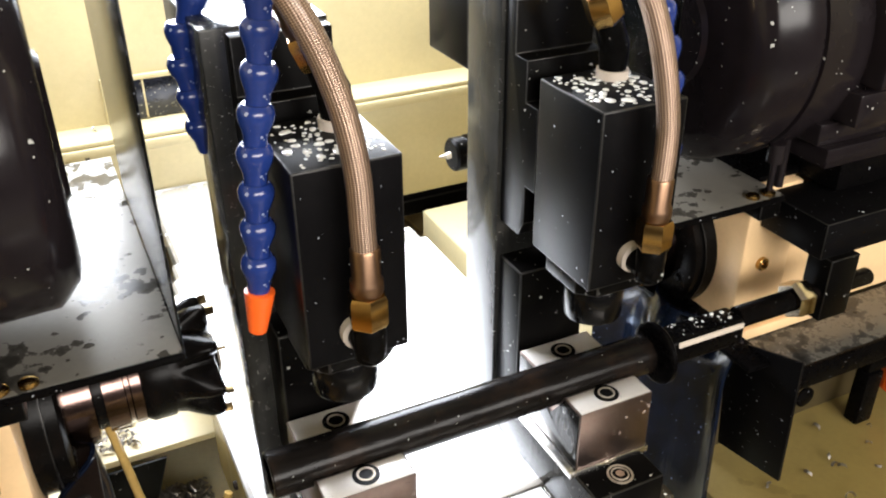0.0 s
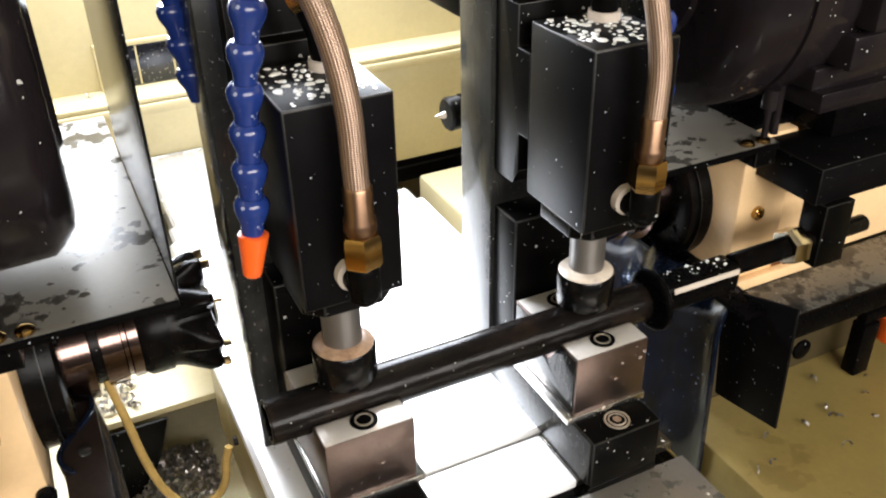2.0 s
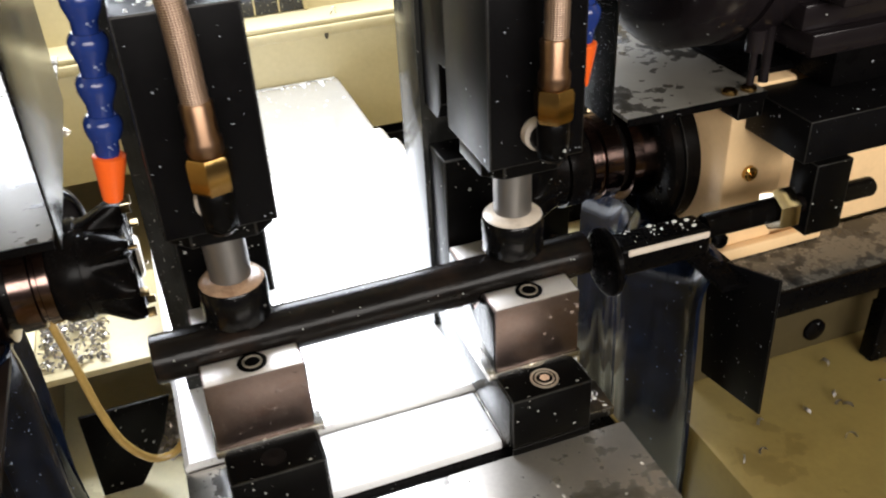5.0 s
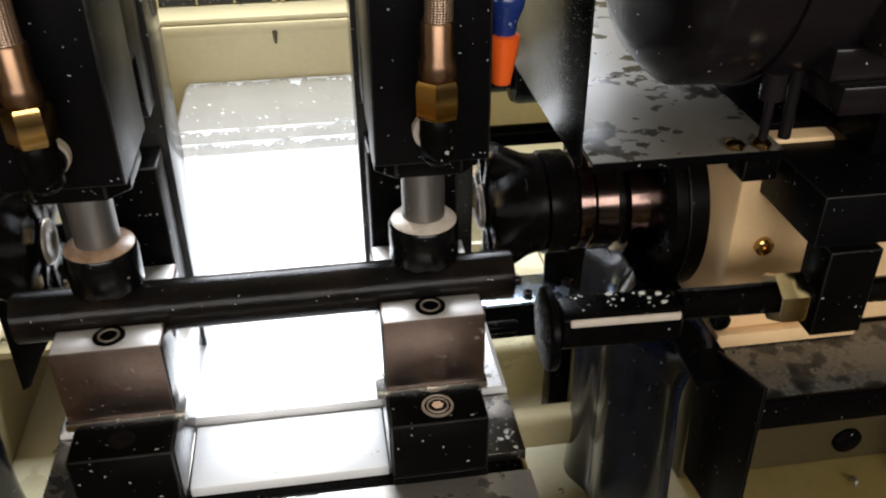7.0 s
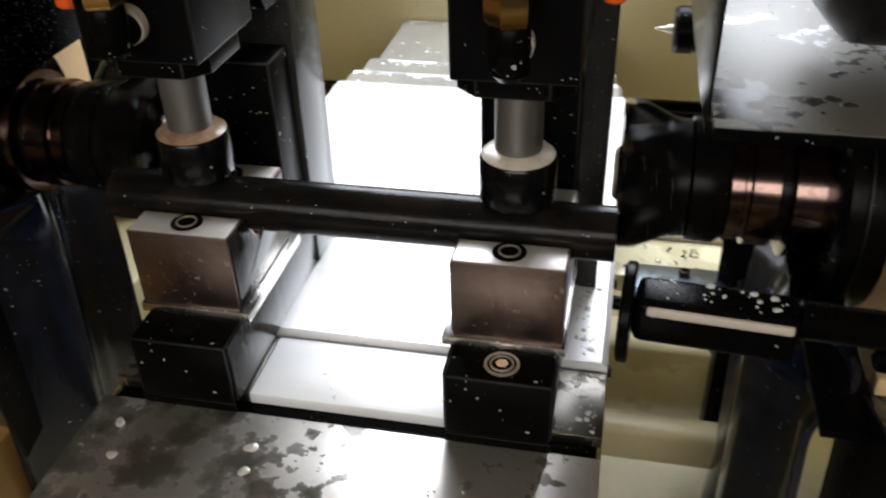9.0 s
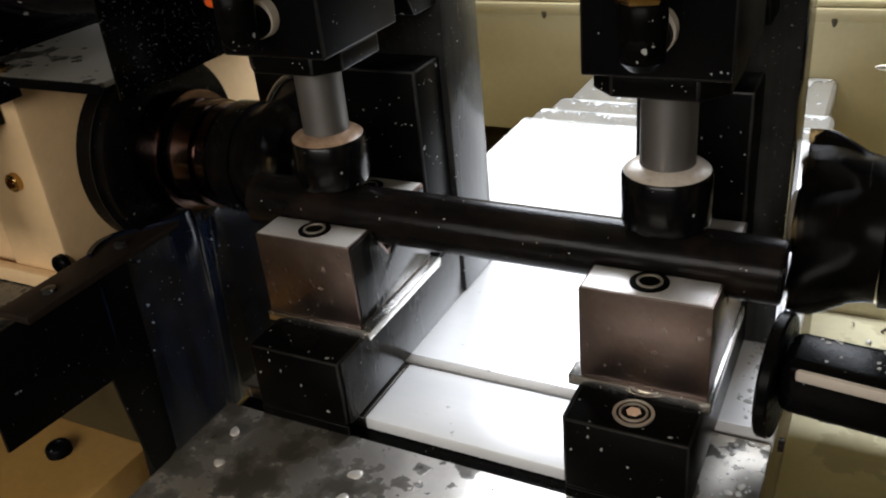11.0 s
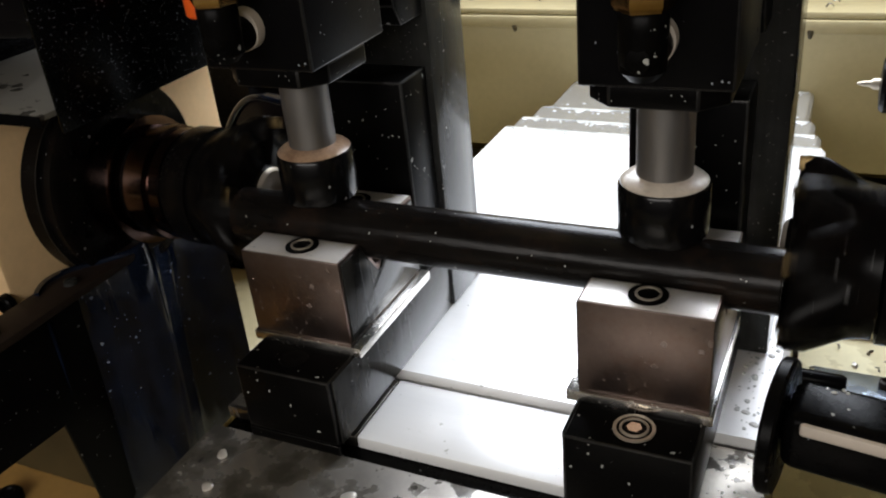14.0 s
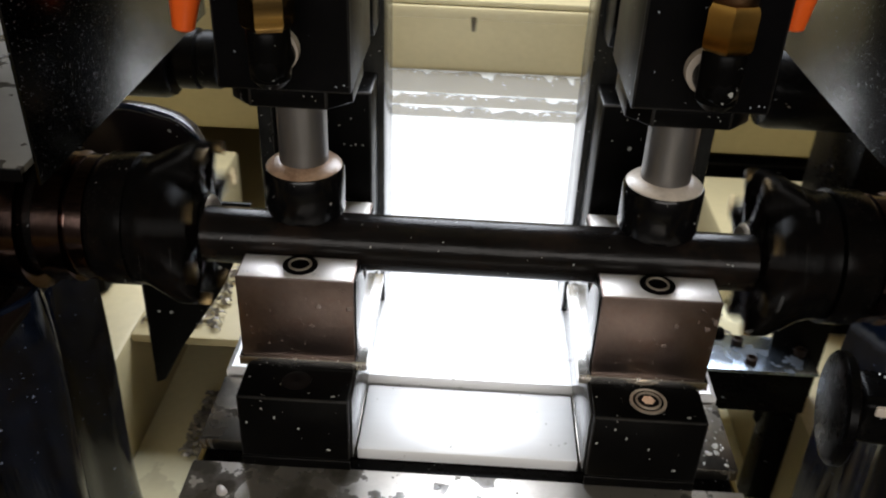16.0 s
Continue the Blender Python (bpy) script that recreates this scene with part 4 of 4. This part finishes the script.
def curtain(s):
    """A heavy rubber curtain that hangs in folds beside the saddle."""
    t = thing("rubber_curtain", (s * 0.235, 0.11, 0.66), "dark blue wet rubber curtain hanging in folds", "curtain", "rubber curtains")
    bm = bmesh.new()
    ny, nz = 64, 24
    sheets = []
    for off in (0.0, 0.004):
        grid = []
        for i in range(ny + 1):
            y = (0.060 if s > 0 else 0.105) + (0.190 if s > 0 else 0.165) * i / ny
            col = []
            for j in range(nz + 1):
                f = j / nz
                z = 0.958 - 0.30 * f
                fold = (1.0 if s > 0 else 1.8) * (0.003 + 0.007 * f) * math.sin(i * 0.169 + 1.3 * math.sin(f * 2.0)) + 0.010 * math.sin(i * 0.131 + 0.8) + 0.0016 * f * math.sin(i * 0.62 + 2.1 * math.sin(f * 3.1 + i * 0.11))
                roll = (0.030 if s > 0 else 0.006) * (1 - f * 6) ** 2 if f < 1 / 6 else 0.0
                col.append(bm.verts.new((s * ((0.262 if s > 0 else 0.281) + off + fold + 0.6 * roll), y, z)))
            grid.append(col)
        sheets.append(grid)
    for grid in sheets:
        for i in range(ny):
            for j in range(nz):
                bm.faces.new((grid[i][j], grid[i + 1][j], grid[i + 1][j + 1], grid[i][j + 1]))
    a, b = sheets
    for i in range(ny):
        bm.faces.new((a[i][0], a[i + 1][0], b[i + 1][0], b[i][0]))
        bm.faces.new((a[i][nz], a[i + 1][nz], b[i + 1][nz], b[i][nz]))
    for j in range(nz):
        bm.faces.new((a[0][j], a[0][j + 1], b[0][j + 1], b[0][j]))
        bm.faces.new((a[ny][j], a[ny][j + 1], b[ny][j + 1], b[ny][j]))
    bmesh.ops.recalc_face_normals(bm, faces=bm.faces[:])
    part("sheet", bm, RUBBER, t)
    cl = part("clamp_bar", bx(*sorted((s * 0.270, s * 0.2995)), 0.03, 0.215, 0.9500, 0.9556, 0.001), DULL if s < 0 else BLACK_PLAIN, t, "dark clamp bar")
    for y in (0.06, 0.125, 0.19):
        part("screw", lathe("z", (s * 0.2835, y, 0), [(0.9556, 0.005), (0.9578, 0.0048), (0.9584, 0.001)], 20), STEEL if s < 0 else BLACK_PLAIN, cl)


for s in (-1, 1):
    milling_head(s)
    motor(s)
    stop_bracket(s)
    shelf(s)
    curtain(s)

stop = thing("tube_stop", (0.340, 0.0315, 1.018), "black screw-adjusted tube stop with a round disc", "tube stop")
part("disc", lathe("x", (0, 0.034, 1.006), [(0.1672, 0.0225), (0.1678, 0.0252), (0.1688, 0.0262), (0.1722, 0.0262), (0.1732, 0.0254), (0.1735, 0.014)], 56), BLACK_PLAIN, stop)
# pale strip draws the highlight along the bar's chamfer
part("edge_highlight", bx(0.180, 0.2485, 0.0178, 0.0215, 1.0165, 1.0218, 0.0014), WHITE_RING, stop, "pale strip painted as the highlight on the bar's edge")
part("square_bar", bx(0.1738, 0.2515, 0.0185, 0.0445, 0.9985, 1.0240, 0.005, None, 3), BLACK_PLAIN, stop)
tagged(part("coolant_bead", drops_on(0.182, 0.248, 0.0235, 0.0425, 1.0240, 24, 0.0006, 0.0024, 21), COOLANT, stop, "pale coolant beads on the bar"), kind="stuff")
part("threaded_rod", lathe("x", (0, 0.0315, 1.018), [(0.2516 + k * 0.0008, 0.0098 if k % 2 else 0.0090) for k in range(94)], 20), CUTTER, stop)
part("tail_rod", lathe("x", (0, 0.0315, 1.018), [(0.3265, 0.0080), (0.405, 0.0080), (0.407, 0.0065)], 20), CUTTER, stop)
part("lock_nut", hex_nut("x", (0, 0.0315, 1.018), 0.3105, 0.3285, 0.0300, None, 0.5), NUT, stop, "bright hex lock nut")
sensor = thing("sensor_bracket", (0.245, 0.335, 0.63), "black sensor bracket with a blued steel plate", "sensor")
part("arm", bx(0.180, 0.283, 0.316, 0.360, 0.776, 0.8178, 0.002), BLACK_PLAIN, sensor)
part("carrier_bar", bx(0.262, 0.2835, 0.325, 0.352, 0.6365, 0.7755, 0.001), BLACK_PLAIN, sensor)
part("plate", bx(0.178, 0.285, 0.314, 0.362, 0.8180, 0.8212, 0.0006), BLUE_STEEL, sensor, "blued steel sensor plate")
for px, py in ((0.226, 0.350), (0.232, 0.325), (0.276, 0.340)):
    part("plate_screw", lathe("z", (px, py, 0), [(0.8214, 0.0048), (0.8262, 0.0048), (0.8268, 0.0030), (0.8242, 0.0024)], 16), DULL, sensor)


for px, py, r in ((-0.378, 0.082, 0.0105), (-0.393, 0.147, 0.0120)):
    plug = thing("platform_plug", (px, py, 0.768), "round black plug in the tan front platform", "plug", "plugs in the platform")
    part("head", lathe("z", (px, py, 0), [(0.7682, r), (0.7740, r), (0.7762, r * 0.85), (0.7768, r * 0.5), (0.7755, r * 0.42), (0.7750, r * 0.05)], 28), BLACK_WET, plug)
valve = thing("shut_off_valve", (0.515, 0.079, 0.768), "small black valve stand with an orange cap", "valve")
part("stand", bx(0.503, 0.527, 0.070, 0.088, 0.7683, 0.838, 0.002), BLACK_PLAIN, valve)
part("arm", bx(0.505, 0.620, 0.073, 0.086, 0.8385, 0.853, 0.002), BLACK_PLAIN, valve)
part("cap", lathe("z", (0.570, 0.0795, 0), [(0.792, 0.012), (0.795, 0.0185), (0.826, 0.0195), (0.829, 0.0150), (0.838, 0.0150)], 28), ORANGE, valve, "orange plastic cap")
flaps = []


def pointed_apron(s):
    t = thing("pointed_apron", (s * 0.255, 0.3, 0.78), "black pointed splash apron behind the cutter", "apron", "pointed aprons")
    flaps.append(t)
    if s < 0:
        part("sheet", prism("y", [(-0.258, 0.785), (-0.2555, 0.96), (-0.165, 0.96), (-0.180, 0.912), (-0.195, 0.881), (-0.231, 0.825), (-0.250, 0.789)], 0.2985, 0.3015, 0.0005), BLACK, t)
    else:
        part("sheet", prism("y", [(0.300, 0.735), (0.2835, 0.704), (0.258, 0.739), (0.2545, 0.80), (0.253, 0.96), (0.300, 0.96)], 0.349, 0.352, 0.0005), BLACK, t)


pointed_apron(-1)
pointed_apron(1)
hood = thing("rubber_hood", (-0.255, 0.345, 0.90), "dark wet rubber hood behind the cutter", "hood")
part("sheet", prism("y", [(-0.305, 0.90), (-0.305, 0.971), (-0.295, 0.994), (-0.280, 1.010), (-0.2655, 1.0155), (-0.245, 1.013), (-0.2256, 1.007), (-0.2145, 0.998), (-0.209, 0.985), (-0.207, 0.955), (-0.215, 0.90)],
                    0.335, 0.352, 0.004), MOTOR, hood)


part("rolled_rim", sweep([(-0.305, 0.3345, 0.902), (-0.305, 0.3345, 0.971), (-0.295, 0.3345, 0.994), (-0.280, 0.3345, 1.010), (-0.2655, 0.3345, 1.0155), (-0.245, 0.3345, 1.013), (-0.2256, 0.3345, 1.007), (-0.2145, 0.3345, 0.998), (-0.209, 0.3345, 0.985), (-0.207, 0.3345, 0.955)],
                          0.0028, 10, 4), RUBBER, hood, "rolled wet rim")


def drill_unit(s, tip, r, big):
    t = thing("drill_spindle", (s * (tip + 0.1), 0.489, 0.93), "black drilling spindle with a bright centre drill", "drill spindle", "drill spindles")
    c = (0, 0.489, 0.998)
    part("centre_drill", lathe("x", c, [(s * tip, 0.0004), (s * (tip + 0.005), r * 0.5), (s * (tip + 0.009), r * 0.5), (s * (tip + 0.012), r), (s * (tip + 0.03), r)], 16), SCREW, t, "bright centre drill")
    k = big / 0.0225
    part("collet_nut", lathe("x", c, [(s * (tip + 0.016), 0.009), (s * (tip + 0.017), 0.019 * k), (s * (tip + 0.020), 0.0215 * k), (s * (tip + 0.034), 0.0215 * k), (s * (tip + 0.035), 0.0195 * k),
                                      (s * (tip + 0.038), 0.0195 * k), (s * (tip + 0.039), big), (s * (tip + 0.055), big)], 40), BLACK, t)
    part("spindle_nose", lathe("x", c, [(s * (tip + 0.0552), 0.020), (s * (tip + 0.060), 0.020), (s * (tip + 0.062), 0.033), (s * (tip + 0.068), 0.036), (s * (tip + 0.142), 0.036)], 48), BLACK_PLAIN, t)
    part("housing", bx(*sorted((s * (tip + 0.1425), s * 0.60)), 0.44, 0.55, 0.768, 1.06, 0.008), BLACK_PLAIN, t)


drill_unit(1, 0.181, 0.0045, 0.0225)
drill_unit(-1, 0.213, 0.0095, 0.0270)


feed = thing("clear_hose", (-0.25, 0.18, 0.81), "amber clear coolant hose hanging in a loop", "hose")
part("hose", sweep([(-0.258, 0.182, 0.985), (-0.2553, 0.18, 0.9675), (-0.2499, 0.18, 0.9243), (-0.2441, 0.18, 0.8782), (-0.234, 0.18, 0.8377), (-0.2155, 0.18, 0.8112), (-0.1950, 0.18, 0.8109),
                    (-0.1830, 0.18, 0.8277), (-0.1790, 0.18, 0.850), (-0.1740, 0.182, 0.864)], 0.0037, 16, 8), CLEAR, feed)


def swarf(x0, x1, y0, y1, z, heap, n, seed):
    """A heap of curled steel chips."""
    rnd = random.Random(seed)
    verts, faces = [], []
    for _ in range(n):
        x, y = rnd.uniform(x0, x1), rnd.uniform(y0, y1)
        u, v = (x - x0) / (x1 - x0) * 2 - 1, (y - y0) / (y1 - y0) * 2 - 1
        top = z + heap * max(0.0, 1 - u * u) * max(0.0, 1 - v * v)
        m = Matrix.Translation((x, y, rnd.uniform(z, top) + 0.002)) @ Matrix.Rotation(rnd.uniform(0, 6.3), 4, "Z") @ Matrix.Rotation(rnd.uniform(-1.2, 1.2), 4, "X")
        r, w, th = rnd.uniform(0.002, 0.0045), rnd.uniform(0.0015, 0.004), 0.0004
        base, k = len(verts), 6
        for i in range(k):
            a = i / (k - 1) * rnd.uniform(2.6, 3.6)
            for rr in (r, r + th):
                for e in (0, w):
                    verts.append(m @ Vector((rr * math.cos(a), e + 0.0006 * i, rr * math.sin(a))))
        for i in range(k - 1):
            p, q = base + 4 * i, base + 4 * i + 4
            for c, d in ((0, 1), (1, 3), (3, 2), (2, 0)):
                faces.append((p + c, p + d, q + d, q + c))
        faces.append((base, base + 2, base + 3, base + 1))
        e = base + 4 * (k - 1)
        faces.append((e, e + 1, e + 3, e + 2))
    me = bpy.data.meshes.new("swarf")
    me.from_pydata(verts, [], faces)
    me.materials.append(CHIPS)
    return tagged(new("swarf", me), "heap of oily curled steel swarf in the chip pan", "swarf", kind="stuff")


swarf(-0.266, -0.170, 0.340, 0.430, 0.655, 0.034, 1000, 3)
swarf(-0.305, -0.235, 0.395, 0.50, 0.7695, 0.018, 260, 6)
swarf(0.30, 0.72, -0.25, 0.10, 0.768, 0.0, 45, 7)
swarf(-0.40, 0.40, 0.796, 0.845, 0.976, 0.0, 9, 13)
swarf(0.165, 0.284, -0.10, 0.24, 0.636, 0.0, 25, 4)
swarf(0.175, 0.280, 0.420, 0.484, 0.769, 0.0, 14, 9)


# ---- what moves ----
TRAVEL = [(0.0, 0.0000), (4.3, 0.0000), (4.8, 0.0100), (5.3, 0.0330), (5.8, 0.0491), (6.2, 0.0581), (6.5, 0.0616), (7, 0.0660), (8, 0.0749), (9, 0.0838), (10, 0.0927), (12.5, 0.1150), (13.5, 0.1240), (14.5, 0.1330), (15.5, 0.1421), (16, 0.1466)]
STROKE = [(0.0, 0.040), (1.5, 0.040), (1.6, 0.030), (1.7, 0.012), (1.8, 0.0), (16.0, 0.0)]


def motions():
    for ob in carried:
        x, y, z = ob.location
        walk(ob, [(t, pose(x, y + d, z)) for t, d in TRAVEL])
    for ob in rods:
        x, y, z = ob.location
        walk(ob, [(t, pose(x, y, z + d)) for t, d in STROKE])
    # the clear hose is drawn along and slackens under the saddle
    x, y, z = feed.location
    walk(feed, [(t, pose(x + 0.9 * d, y + d, z - 1.1 * d)) for t, d in TRAVEL])
    x, y, z = stop.location
    walk(stop, [(t, pose(x + d, y, z, 0, 0, a)) for t, d, a in ((0.0, -0.008, 0.0), (4.3, -0.008, 0.0), (4.8, -0.007, -0.4), (5.4, -0.005, -1.0), (7.0, -0.003, -1.5), (9.0, -0.003, -4.0), (10.0, -0.003, -5.4), (13.5, -0.003, -6.8), (15.0, -0.006, -8.2), (16.0, -0.008, -8.5))])
    # the apron first stands in for the shadow under the pit's ledge, then rises beside the cutter before the cut
    x, y, z = flaps[0].location
    walk(flaps[0], [(t, pose(x + a, y + b, z + c)) for t, a, b, c in ((0.0, -0.045, 0.074, -0.20), (4.3, -0.045, 0.074, -0.20), (4.9, -0.02, 0.02, -0.20), (5.3, 0.0, 0.0, -0.12), (6.1, 0.0, 0.0, 0.0), (16.0, 0.0, 0.0, 0.0))])
    for ob in spun:
        x, y, z = ob.location
        rows = [(0.0, pose(x, y, z)), (5.0, pose(x, y, z))]
        a = 0.0
        for k in range(1, 11 * FPS + 1):
            a += min(23.0, 1.0 * k)
            rows.append((5.0 + k / FPS, pose(x, y, z, a % 360.0)))
        walk(ob, rows)


motions()
